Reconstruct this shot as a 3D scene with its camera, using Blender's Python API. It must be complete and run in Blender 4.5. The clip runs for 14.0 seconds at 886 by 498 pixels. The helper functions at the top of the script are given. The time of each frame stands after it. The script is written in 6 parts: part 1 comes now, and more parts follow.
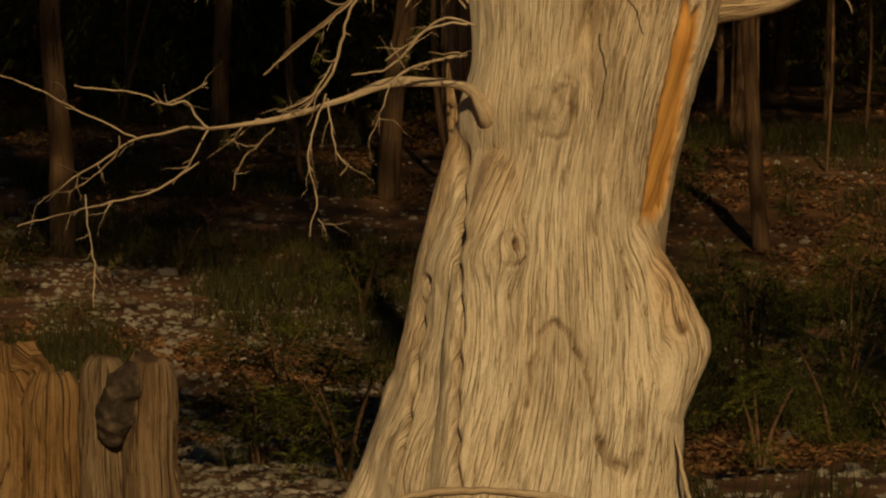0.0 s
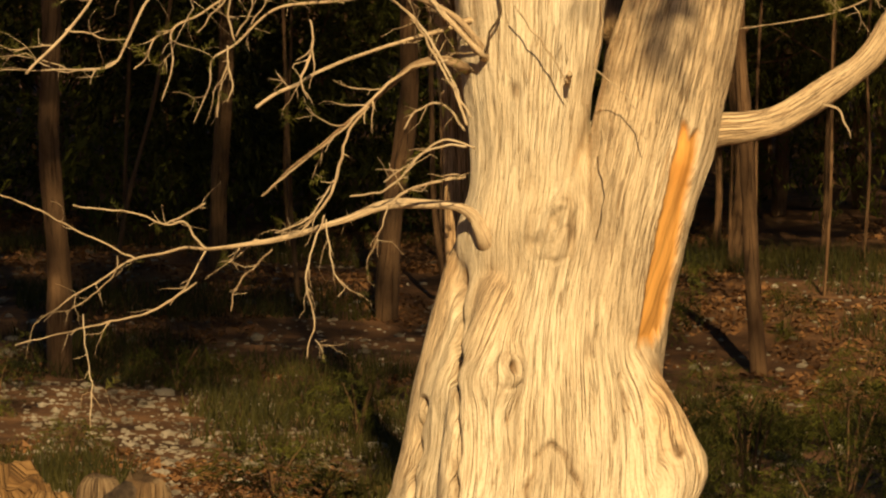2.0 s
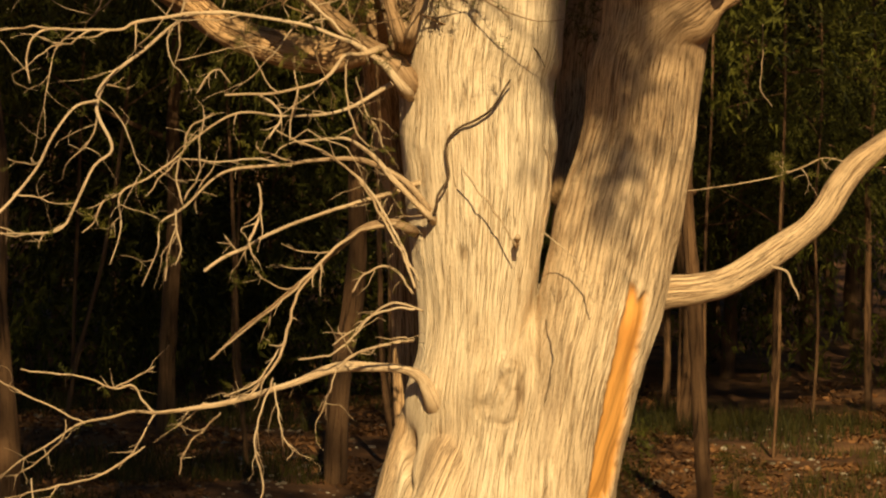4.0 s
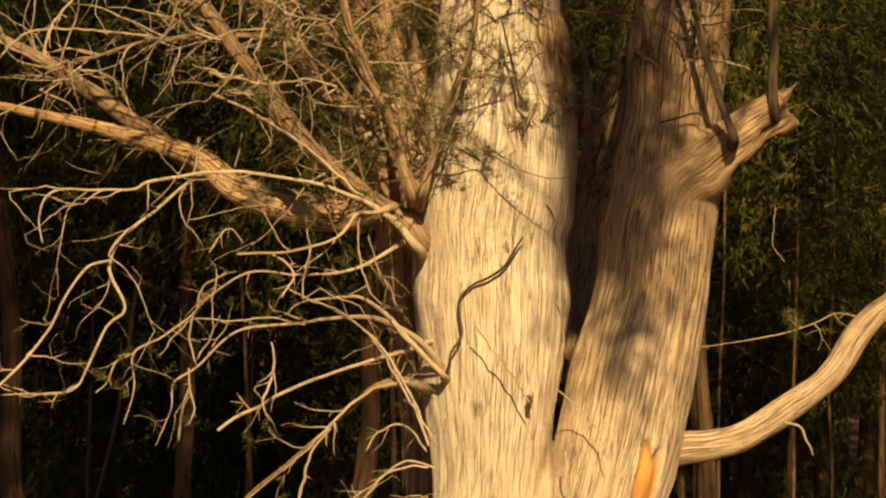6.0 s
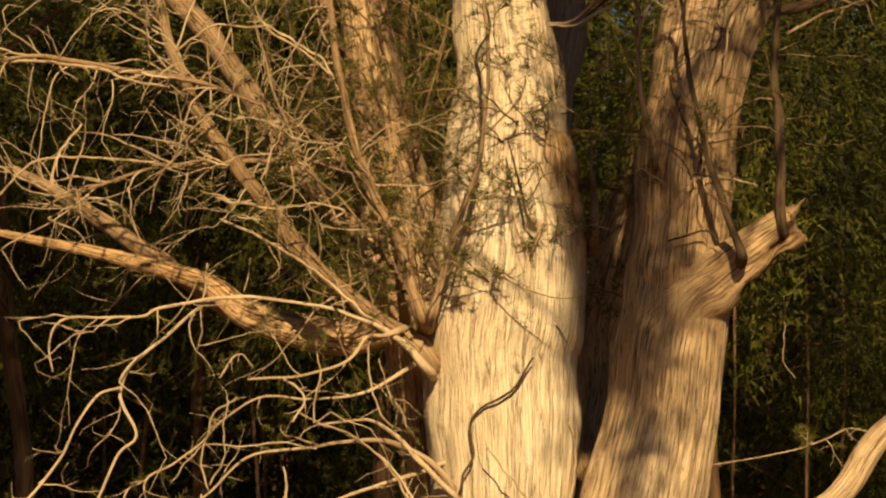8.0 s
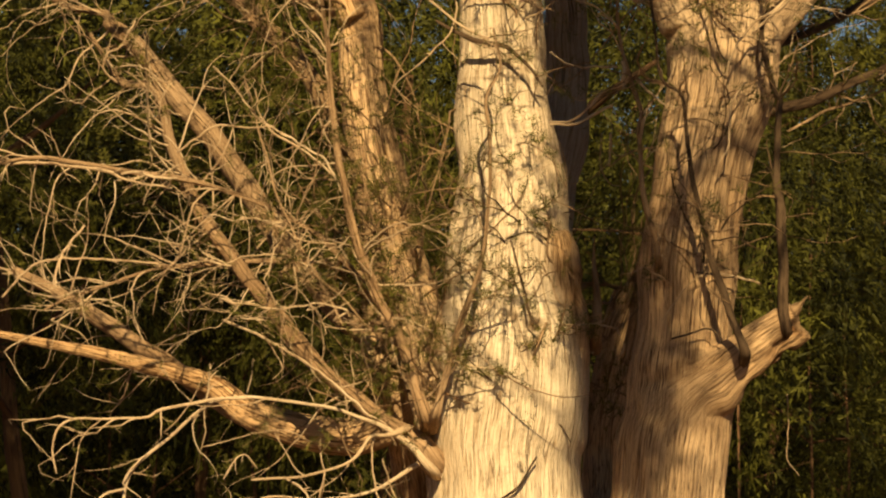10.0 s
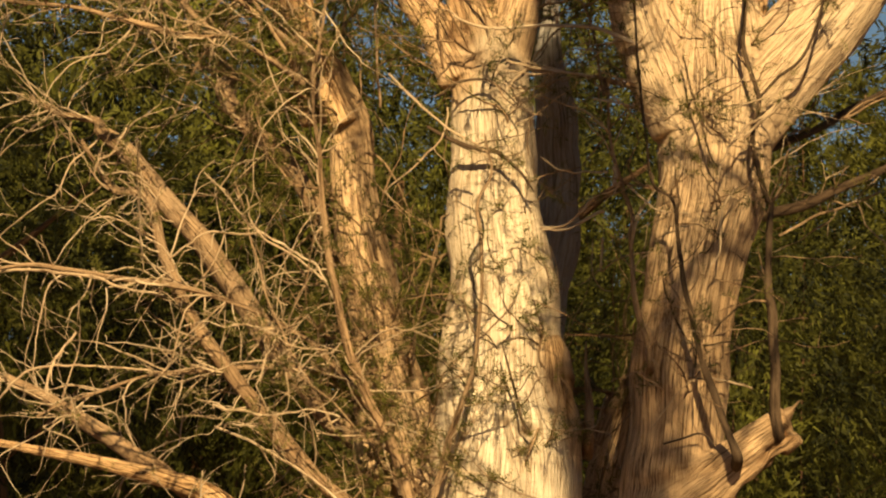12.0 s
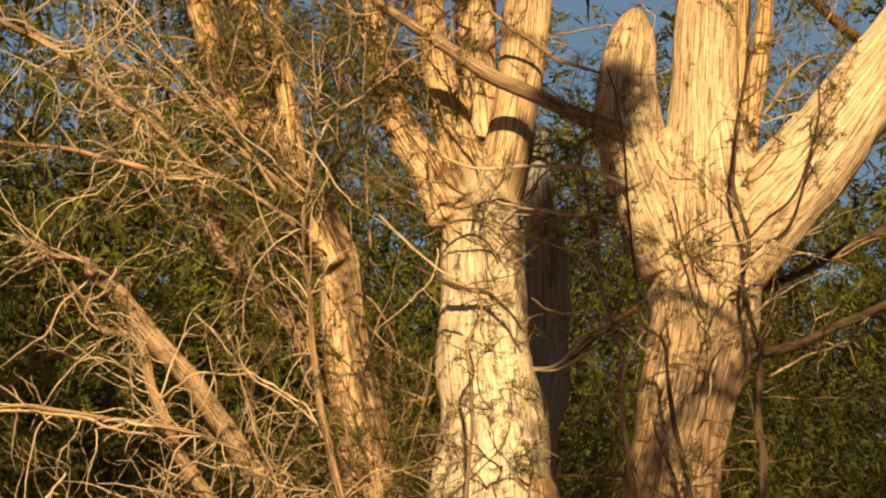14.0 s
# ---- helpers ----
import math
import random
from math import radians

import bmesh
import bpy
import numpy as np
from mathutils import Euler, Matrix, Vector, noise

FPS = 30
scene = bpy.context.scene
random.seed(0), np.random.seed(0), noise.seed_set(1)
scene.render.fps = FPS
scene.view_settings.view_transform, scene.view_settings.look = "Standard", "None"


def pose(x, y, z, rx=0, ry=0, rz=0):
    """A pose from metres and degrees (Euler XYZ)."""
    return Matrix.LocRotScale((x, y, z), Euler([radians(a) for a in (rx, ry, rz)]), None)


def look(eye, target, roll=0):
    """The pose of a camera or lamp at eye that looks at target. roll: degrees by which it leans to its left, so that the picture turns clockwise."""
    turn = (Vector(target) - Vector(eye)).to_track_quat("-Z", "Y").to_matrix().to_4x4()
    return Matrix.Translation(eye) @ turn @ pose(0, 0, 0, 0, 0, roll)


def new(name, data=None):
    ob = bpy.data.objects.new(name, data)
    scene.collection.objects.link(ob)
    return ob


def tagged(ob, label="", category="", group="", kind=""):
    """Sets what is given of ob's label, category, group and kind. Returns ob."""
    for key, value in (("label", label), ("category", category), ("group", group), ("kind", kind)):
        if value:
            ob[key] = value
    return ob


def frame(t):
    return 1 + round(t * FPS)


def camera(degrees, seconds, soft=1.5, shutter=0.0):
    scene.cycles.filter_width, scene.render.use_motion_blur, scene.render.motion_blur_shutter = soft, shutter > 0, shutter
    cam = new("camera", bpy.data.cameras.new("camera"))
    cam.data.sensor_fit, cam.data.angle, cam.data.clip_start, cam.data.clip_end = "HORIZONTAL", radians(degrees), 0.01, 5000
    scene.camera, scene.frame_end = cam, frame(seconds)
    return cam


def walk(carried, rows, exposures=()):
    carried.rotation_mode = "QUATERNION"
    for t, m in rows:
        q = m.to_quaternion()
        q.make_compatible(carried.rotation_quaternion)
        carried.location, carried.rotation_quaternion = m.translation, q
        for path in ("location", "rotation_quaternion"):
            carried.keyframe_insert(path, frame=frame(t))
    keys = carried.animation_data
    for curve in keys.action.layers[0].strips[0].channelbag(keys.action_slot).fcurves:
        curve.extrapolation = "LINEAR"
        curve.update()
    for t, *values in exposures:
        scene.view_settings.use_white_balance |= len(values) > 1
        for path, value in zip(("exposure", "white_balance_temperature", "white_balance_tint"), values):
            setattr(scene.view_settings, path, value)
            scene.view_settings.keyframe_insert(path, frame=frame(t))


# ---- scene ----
# ---- camera: a long lens on a tripod, tilting up the tree ----
cam = camera(8.0, 14.0, soft=2.2)
EYE = Vector((0.0, 0.0, 1.6))
AIMS = [  # seconds, turn to the left, tilt up, roll
    (0.0, 0.000, -1.000, 0.000),
    (0.5, -0.004, -0.707, 0.150),
    (1.0, -0.001, -0.397, 0.413),
    (1.5, 0.016, -0.142, 0.499),
    (2.0, -0.018, 0.102, 0.341),
    (2.5, -0.202, 0.403, 0.294),
    (3.0, -0.350, 0.884, 0.227),
    (3.2, -0.420, 1.007, 0.278),
    (5.3, -0.563, 2.558, -0.284),
    (5.5, -0.489, 2.671, -0.434),
    (6.0, -0.360, 3.005, -0.167),
    (6.5, -0.350, 3.307, -0.240),
    (7.0, -0.303, 3.634, -0.724),
    (7.5, -0.288, 3.869, -0.822),
    (8.0, -0.287, 4.108, -1.110),
    (8.2, -0.289, 4.211, -0.913),
    (10.3, -0.218, 5.161, -1.521),
    (10.5, -0.172, 5.273, -1.548),
    (11.0, -0.154, 5.562, -1.477),
    (11.5, -0.236, 5.799, -1.601),
    (12.0, -0.382, 5.961, -1.632),
    (12.5, -0.427, 6.208, -1.837),
    (13.0, -0.454, 6.544, -2.029),
    (13.5, -0.479, 6.873, -1.874),
    (14.0, -0.510, 7.230, -1.676),
]


def aim(yaw, pitch, roll):
    y, p = radians(yaw), radians(pitch)
    return look(EYE, EYE + Vector((-math.sin(y) * math.cos(p), math.cos(y) * math.cos(p), math.sin(p))), roll)


FADE = [(0.0, -1.45), (0.5, -1.0), (1.0, -0.4), (1.4, 0.0), (3.2, 0.0), (8.2, 0.12), (10.5, 0.3), (12.0, 0.45), (14.0, 0.6)]
walk(cam, [(t, aim(a, b, c)) for t, a, b, c in AIMS], FADE)

# ---- sky and sun ----
SUN_SIDE, SUN_UP = 5.0, 27.0  # degrees to the right of straight behind the camera, and above the horizon
to_sun = Vector((math.sin(radians(SUN_SIDE)) * math.cos(radians(SUN_UP)), -math.cos(radians(SUN_SIDE)) * math.cos(radians(SUN_UP)), math.sin(radians(SUN_UP))))
world = bpy.data.worlds.new("sky")
scene.world = world
world.use_nodes = True
wt = world.node_tree
sky = wt.nodes.new("ShaderNodeTexSky")
sky.sky_type, sky.sun_disc = "NISHITA", False
sky.dust_density, sky.ozone_density = 0.2, 3.0
sky.sun_elevation, sky.sun_rotation = radians(SUN_UP), math.atan2(to_sun.x, to_sun.y)
wt.links.new(sky.outputs[0], wt.nodes["Background"].inputs["Color"])
wt.nodes["Background"].inputs["Strength"].default_value = 0.027
sun = new("sun", bpy.data.lights.new("sun", "SUN"))
sun.data.energy, sun.data.angle, sun.data.color = 6.5, radians(0.6), (1.0, 0.765, 0.42)
sun.matrix_world = look(to_sun * 60, (0, 0, 0))


# ---- materials ----
def material(name, rough=0.85):
    m = bpy.data.materials.new(name)
    m.use_nodes = True
    b = m.node_tree.nodes["Principled BSDF"]
    b.inputs["Roughness"].default_value = rough
    b.inputs["Specular IOR Level"].default_value = 0.2
    return m, m.node_tree, b


def node(nt, kind, **inputs):
    n = nt.nodes.new(kind)
    for key, value in inputs.items():
        n.inputs[key.replace("_", " ")].default_value = value
    return n


def coords(nt, scale, flow=""):
    """Texture coordinates: along the grain for bark, else the object's own."""
    if flow:
        c = nt.nodes.new("ShaderNodeAttribute")
        c.attribute_name = flow
        out = c.outputs["Vector"]
    else:
        out = nt.nodes.new("ShaderNodeTexCoord").outputs["Object"]
    mp = nt.nodes.new("ShaderNodeMapping")
    mp.inputs["Scale"].default_value = scale
    nt.links.new(out, mp.inputs["Vector"])
    return mp.outputs[0]


def noise_tex(nt, vec, scale, detail=4.0, rough=0.55, warp=0.0):
    n = node(nt, "ShaderNodeTexNoise", Scale=scale, Detail=detail, Roughness=rough, Distortion=warp)
    nt.links.new(vec, n.inputs["Vector"])
    return n.outputs["Fac"]


def ramp(nt, fac, stops):
    r = nt.nodes.new("ShaderNodeValToRGB")
    while len(r.color_ramp.elements) < len(stops):
        r.color_ramp.elements.new(0.5)
    for e, (at, colour) in zip(r.color_ramp.elements, stops):
        e.position, e.color = at, (*colour, 1)
    nt.links.new(fac, r.inputs[0])
    return r.outputs[0]


def blend(nt, fac, a, b, how="MIX"):
    m = nt.nodes.new("ShaderNodeMix")
    m.data_type, m.blend_type = "RGBA", how
    if hasattr(fac, "is_linked"):
        nt.links.new(fac, m.inputs[0])
    else:
        m.inputs[0].default_value = fac
    for slot, value in ((6, a), (7, b)):
        if hasattr(value, "is_linked"):
            nt.links.new(value, m.inputs[slot])
        else:
            m.inputs[slot].default_value = (*value, 1)
    return m.outputs[2]


def maths(nt, op, a, b=0.0):
    m = nt.nodes.new("ShaderNodeMath")
    m.operation = op
    for slot, value in enumerate((a, b)):
        if hasattr(value, "is_linked"):
            nt.links.new(value, m.inputs[slot])
        else:
            m.inputs[slot].default_value = value
    return m.outputs[0]


def bump(nt, bsdf, height, strength, distance):
    b = node(nt, "ShaderNodeBump", Strength=strength, Distance=distance)
    nt.links.new(height, b.inputs["Height"])
    nt.links.new(b.outputs[0], bsdf.inputs["Normal"])


def warped(nt, vec, scale, amount):
    """The same coordinates, pushed sideways by a slow noise."""
    n = node(nt, "ShaderNodeTexNoise", Scale=scale, Detail=3.0)
    nt.links.new(vec, n.inputs["Vector"])
    m = nt.nodes.new("ShaderNodeVectorMath")
    m.operation = "MULTIPLY_ADD"
    nt.links.new(n.outputs["Color"], m.inputs[0])
    m.inputs[1].default_value = (amount, amount, amount * 0.3)
    nt.links.new(vec, m.inputs[2])
    return m.outputs[0]


def strands(nt, grain_name, strips):
    """Long cracks between stringy bark strips, at two widths, and the fibres within: three values, low in the cracks."""
    along = lambda sz: coords(nt, (1, 1, sz), grain_name)
    wavy = warped(nt, warped(nt, along(0.035), strips * 0.22, 2.0 / strips), strips * 0.9, 0.8 / strips)
    far = lambda n: maths(nt, "ABSOLUTE", maths(nt, "SUBTRACT", n, 0.5))
    wide = maths(nt, "MULTIPLY", far(noise_tex(nt, wavy, strips * 0.72, 2.0, 0.5)), 42.0)
    gaps = noise_tex(nt, along(0.16), strips * 0.5, 4.0, 0.65)
    groove = maths(nt, "ADD", maths(nt, "MINIMUM", wide, 1.0), maths(nt, "MULTIPLY", maths(nt, "MAXIMUM", maths(nt, "SUBTRACT", gaps, 0.53), 0.0), 6.0))
    groove = maths(nt, "MINIMUM", groove, 1.0)
    slim = warped(nt, along(0.035), strips * 0.7, 0.8 / strips)
    narrow = maths(nt, "MINIMUM", maths(nt, "MULTIPLY", far(noise_tex(nt, slim, strips * 1.7, 2.0, 0.55)), 19.0), 1.0)
    fibre = noise_tex(nt, along(0.05), strips * 2.6, 4.0, 0.7)
    return groove, narrow, fibre


def bark_material(name, pale, mid, dark, strips=34.0, depth=0.008, darkening=0.5, bare=None):
    """Stringy bark: long strips along the grain with thin cracks between them, and wide weather stains.
    Where two stems of the trunk meet, the strands of both run into one another."""
    m, nt, b = material(name, 0.92)
    groove, narrow, fibre = strands(nt, "flow", strips)
    if bare:
        share = nt.nodes.new("ShaderNodeAttribute")
        share.attribute_name = "share"
        crossed = strands(nt, "other_flow", strips)
        rest = maths(nt, "SUBTRACT", 1.0, share.outputs["Fac"])
        groove, narrow, fibre = (maths(nt, "ADD", maths(nt, "MULTIPLY", p, rest), maths(nt, "MULTIPLY", q, share.outputs["Fac"])) for p, q in zip((groove, narrow, fibre), crossed))
    speck = noise_tex(nt, coords(nt, (1, 1, 0.35), "flow"), strips * 3.0, 4.0, 0.65)
    colour = ramp(nt, groove, [(0.0, dark), (0.35, mid), (0.9, pale)])
    colour = blend(nt, 0.5, colour, ramp(nt, narrow, [(0.0, (0.42, 0.34, 0.26)), (0.7, (1, 1, 1))]), "MULTIPLY")
    colour = blend(nt, 0.6, colour, ramp(nt, fibre, [(0.34, (0.50, 0.41, 0.32)), (0.50, (0.92, 0.89, 0.84)), (0.64, (1.0, 0.99, 0.96))]), "MULTIPLY")
    colour = blend(nt, 0.4, colour, ramp(nt, speck, [(0.32, (0.5, 0.42, 0.33)), (0.5, (1, 1, 1))]), "MULTIPLY")
    patch = noise_tex(nt, coords(nt, (1, 1, 0.3), "flow"), 3.2, 6.0, 0.65)
    colour = blend(nt, darkening, colour, ramp(nt, patch, [(0.34, (0.52, 0.43, 0.34)), (0.45, (0.90, 0.82, 0.70)), (0.60, (1, 0.98, 0.93))]), "MULTIPLY")
    if bare:
        # bark darkened at marks and folds, the shade of hollows included
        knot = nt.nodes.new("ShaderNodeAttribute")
        knot.attribute_name = "darkening"
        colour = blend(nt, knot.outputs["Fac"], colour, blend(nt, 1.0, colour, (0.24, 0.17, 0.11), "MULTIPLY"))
        # browner, furrowed bark, also standing in for shade on some stems
        pale_share = nt.nodes.new("ShaderNodeAttribute")
        pale_share.attribute_name = "paleness"
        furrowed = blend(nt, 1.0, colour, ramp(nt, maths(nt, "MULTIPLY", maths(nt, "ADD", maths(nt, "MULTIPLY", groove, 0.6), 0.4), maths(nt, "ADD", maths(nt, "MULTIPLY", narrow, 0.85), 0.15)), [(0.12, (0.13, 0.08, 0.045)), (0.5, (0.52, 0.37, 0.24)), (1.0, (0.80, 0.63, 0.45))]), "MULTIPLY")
        colour = blend(nt, pale_share.outputs["Fac"], furrowed, colour)
        at = nt.nodes.new("ShaderNodeAttribute")
        at.attribute_name = "bare"
        wood = ramp(nt, noise_tex(nt, coords(nt, (1, 1, 0.03), "flow"), 40.0, 5.0), [(0.25, tuple(0.42 * c for c in bare)), (0.45, tuple(0.8 * c for c in bare)), (0.65, bare)])
        wood = blend(nt, 0.6, wood, ramp(nt, noise_tex(nt, coords(nt, (1, 1, 0.25), "flow"), 9.0, 4.0, 0.6), [(0.35, (0.62, 0.52, 0.42)), (0.55, (1, 1, 1))]), "MULTIPLY")
        colour = blend(nt, at.outputs["Fac"], colour, wood)
    nt.links.new(colour, b.inputs["Base Color"])
    height = maths(nt, "ADD", maths(nt, "ADD", groove, maths(nt, "MULTIPLY", narrow, 0.4)), maths(nt, "MULTIPLY", maths(nt, "ADD", fibre, speck), 0.4))
    if bare:
        height = maths(nt, "MULTIPLY", height, maths(nt, "SUBTRACT", 1.0, maths(nt, "MULTIPLY", at.outputs["Fac"], 0.85)))
    bump(nt, b, height, 1.0, depth)
    return m


def mottled(name, colours, scale, rough=0.9, bump_depth=0.0, bump_scale=0.0, detail=6.0):
    m, nt, b = material(name, rough)
    v = coords(nt, (1, 1, 1))
    c = ramp(nt, noise_tex(nt, v, scale, detail, 0.6), list(zip(np.linspace(0.3, 0.7, len(colours)), colours)))
    fine = noise_tex(nt, v, scale * 9, 4.0, 0.6)
    c = blend(nt, 0.5, c, ramp(nt, fine, [(0.3, (0.6, 0.6, 0.6)), (0.7, (1, 1, 1))]), "MULTIPLY")
    nt.links.new(c, b.inputs["Base Color"])
    if bump_depth:
        bump(nt, b, noise_tex(nt, v, bump_scale, 6.0, 0.65), 1.0, bump_depth)
    return m


def leafy(name, a, c, thin=0.35, patches=2.0):
    """Small leaves: each loose island of the mesh has its own green, and each spray its own tint."""
    m, nt, b = material(name, 0.7)
    g = nt.nodes.new("ShaderNodeNewGeometry")
    patch = noise_tex(nt, coords(nt, (1, 1, 1)), patches, 3.0, 0.5)
    tint = nt.nodes.new("ShaderNodeAttribute")
    tint.attribute_name = "tint"
    mixed = maths(nt, "ADD", maths(nt, "MULTIPLY", g.outputs["Random Per Island"], 0.35), maths(nt, "MULTIPLY", maths(nt, "SUBTRACT", patch, 0.35), 1.6))
    mixed = maths(nt, "ADD", mixed, maths(nt, "MULTIPLY", tint.outputs["Fac"], 0.5))
    colour = ramp(nt, mixed, [(0.0, a), (1.0, c)])
    nt.links.new(colour, b.inputs["Base Color"])
    t = nt.nodes.new("ShaderNodeBsdfTranslucent")
    nt.links.new(colour, t.inputs["Color"])
    mix = nt.nodes.new("ShaderNodeMixShader")
    mix.inputs[0].default_value = thin
    nt.links.new(b.outputs[0], mix.inputs[1])
    nt.links.new(t.outputs[0], mix.inputs[2])
    nt.links.new(mix.outputs[0], nt.nodes["Material Output"].inputs["Surface"])
    return m


BARK = bark_material("weathered_bark", (0.80, 0.67, 0.485), (0.68, 0.535, 0.36), (0.43, 0.30, 0.175), strips=60.0, depth=0.0055, darkening=0.6, bare=(0.78, 0.38, 0.095))
LIMB = bark_material("limb_bark", (0.41, 0.285, 0.17), (0.29, 0.19, 0.105), (0.11, 0.07, 0.038), strips=62.0, depth=0.006, darkening=0.8)
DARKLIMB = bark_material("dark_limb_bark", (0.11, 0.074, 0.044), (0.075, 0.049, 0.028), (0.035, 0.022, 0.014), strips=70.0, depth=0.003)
TWIG = bark_material("bare_twig", (0.62, 0.49, 0.335), (0.49, 0.365, 0.235), (0.24, 0.165, 0.10), strips=90.0, depth=0.001, darkening=0.8)
GREYWOOD = bark_material("grey_dead_wood", (0.44, 0.41, 0.37), (0.34, 0.31, 0.27), (0.15, 0.13, 0.11), strips=35.0, depth=0.006)
FARBARK = bark_material("woodland_bark", (0.16, 0.092, 0.046), (0.11, 0.062, 0.03), (0.04, 0.022, 0.013), strips=24.0, depth=0.008)
STUMPWOOD = bark_material("rotten_wood", (0.27, 0.165, 0.072), (0.19, 0.112, 0.048), (0.06, 0.036, 0.018), strips=36.0, depth=0.007, darkening=1.0)
STUMPGREY = bark_material("weathered_stump_wood", (0.24, 0.165, 0.095), (0.17, 0.112, 0.065), (0.05, 0.034, 0.022), strips=36.0, depth=0.007, darkening=1.0)
BURLWOOD = mottled("burl_wood", [(0.02, 0.013, 0.008), (0.06, 0.04, 0.024), (0.15, 0.10, 0.06)], 14.0, bump_depth=0.012, bump_scale=40.0)
LEAF = leafy("cypress_leaf", (0.040, 0.046, 0.009), (0.18, 0.158, 0.025))
FARLEAF = leafy("juniper_leaf", (0.007, 0.009, 0.002), (0.15, 0.145, 0.019), 0.3, 1.1)
GRASS = leafy("grass_blade", (0.010, 0.013, 0.003), (0.105, 0.085, 0.016))
LITTER = leafy("fallen_leaf", (0.05, 0.022, 0.008), (0.38, 0.18, 0.065), 0.1, 1.5)
SOIL = mottled("stony_soil", [(0.035, 0.017, 0.007), (0.12, 0.056, 0.022), (0.24, 0.12, 0.05)], 1.6, bump_depth=0.05, bump_scale=7.0)
ROCK = mottled("limestone", [(0.10, 0.078, 0.055), (0.22, 0.175, 0.12), (0.42, 0.35, 0.26)], 2.0, bump_depth=0.01, bump_scale=30.0)


# ---- tools ----
def hashed(i, j, k, seed):
    h = (i * 374761393 + j * 668265263 + k * 2147483647 + seed * 974711) & 0xFFFFFFFF
    h = ((h ^ (h >> 13)) * 1274126177) & 0xFFFFFFFF
    return ((h ^ (h >> 16)) & 0xFFFFFF) / 8388607.5 - 1.0


def grain(p, seed=0):
    """Smooth noise from -1 to 1 at an array of places."""
    f = np.floor(p).astype(np.int64)
    w = p - f
    w = w * w * (3 - 2 * w)
    out = 0.0
    for dx in (0, 1):
        for dy in (0, 1):
            for dz in (0, 1):
                weight = (w[:, 0] if dx else 1 - w[:, 0]) * (w[:, 1] if dy else 1 - w[:, 1]) * (w[:, 2] if dz else 1 - w[:, 2])
                out = out + weight * hashed(f[:, 0] + dx, f[:, 1] + dy, f[:, 2] + dz, seed)
    return out


def packed(faces):
    """Faces as one row of corners and the number of corners of each."""
    if isinstance(faces, tuple):
        return faces
    if isinstance(faces, np.ndarray):
        return faces.ravel(), np.full(len(faces), faces.shape[1])
    return np.array([i for f in faces for i in f]), np.array([len(f) for f in faces])


def mesh_from(name, verts, faces, mat, smooth=True, flow=None):
    corners, sizes = packed(faces)
    me = bpy.data.meshes.new(name)
    me.vertices.add(len(verts))
    me.vertices.foreach_set("co", np.asarray(verts, np.float32).ravel())
    me.loops.add(len(corners))
    me.loops.foreach_set("vertex_index", corners.astype(np.int32))
    me.polygons.add(len(sizes))
    me.polygons.foreach_set("loop_start", np.r_[0, np.cumsum(sizes)[:-1]].astype(np.int32))
    me.materials.append(mat)
    me.polygons.foreach_set("use_smooth", np.full(len(sizes), smooth))
    if flow is not None:
        me.attributes.new("flow", "FLOAT_VECTOR", "POINT").data.foreach_set("vector", np.asarray(flow, np.float32).ravel())
    me.update(calc_edges=True)
    return me


def under(ob, parent):
    ob.parent = parent
    return ob


def spline(points, step):
    """Even samples of a smooth curve through (x, y, z, radius) points."""
    p = np.array(points, float)
    p = np.vstack([2 * p[0] - p[1], p, 2 * p[-1] - p[-2]])
    out = []
    for a, b, c, d in zip(p, p[1:], p[2:], p[3:]):
        n = max(2, int(np.linalg.norm((c - b)[:3]) / step))
        for t in np.arange(n) / n:
            out.append(0.5 * (2 * b + (c - a) * t + (2 * a - 5 * b + 4 * c - d) * t**2 + (3 * b - a - 3 * c + d) * t**3))
    out.append(p[-2])
    out = np.array(out)
    out[:, 3] = out[:, 3].clip(0.0006)
    return out


def tube(path, sides, rough=0.08, seed=0, squash=1.0):
    """Vertices, faces and grain coordinates of a closed, slightly uneven tube along samples of (x, y, z, radius)."""
    c, r = path[:, :3], path[:, 3]
    along = np.gradient(c, axis=0)
    along /= np.linalg.norm(along, axis=1)[:, None] + 1e-9
    ref = np.array([0.0, 1.0, 0.0])
    u = np.cross(along, ref)
    u /= np.linalg.norm(u, axis=1)[:, None] + 1e-9
    w = np.cross(u, along)
    s = np.r_[0, np.cumsum(np.linalg.norm(np.diff(c, axis=0), axis=1))]
    th = np.arange(sides) * 2 * math.pi / sides
    n = len(c)
    cx, cy = np.cos(th), np.sin(th)
    shape = 1 + rough * grain(np.stack([np.repeat(s * 5, sides) + seed * 7.3, np.tile(cx * 1.3, n) + seed, np.tile(cy * 1.3, n)], 1), seed).reshape(n, sides)
    rr = r[:, None] * shape
    v = c[:, None] + (rr * cx)[..., None] * u[:, None] + (rr * cy * squash)[..., None] * w[:, None]
    turn = (th - math.pi / 2) % (2 * math.pi)
    flow = np.stack([np.tile(turn * r.mean() + seed * 1.7, (n, 1)), np.zeros((n, sides)), np.repeat(s[:, None], sides, 1)], -1)
    k = np.arange(n * sides).reshape(n, sides)
    a, b = k[:-1], k[1:]
    q = np.stack([a, np.roll(a, -1, 1), np.roll(b, -1, 1), b], -1).reshape(-1, 4)
    faces = np.r_[q.ravel(), k[0, ::-1], k[-1]], np.r_[np.full(len(q), 4), sides, sides]
    return v.reshape(-1, 3), faces, flow.reshape(-1, 3)


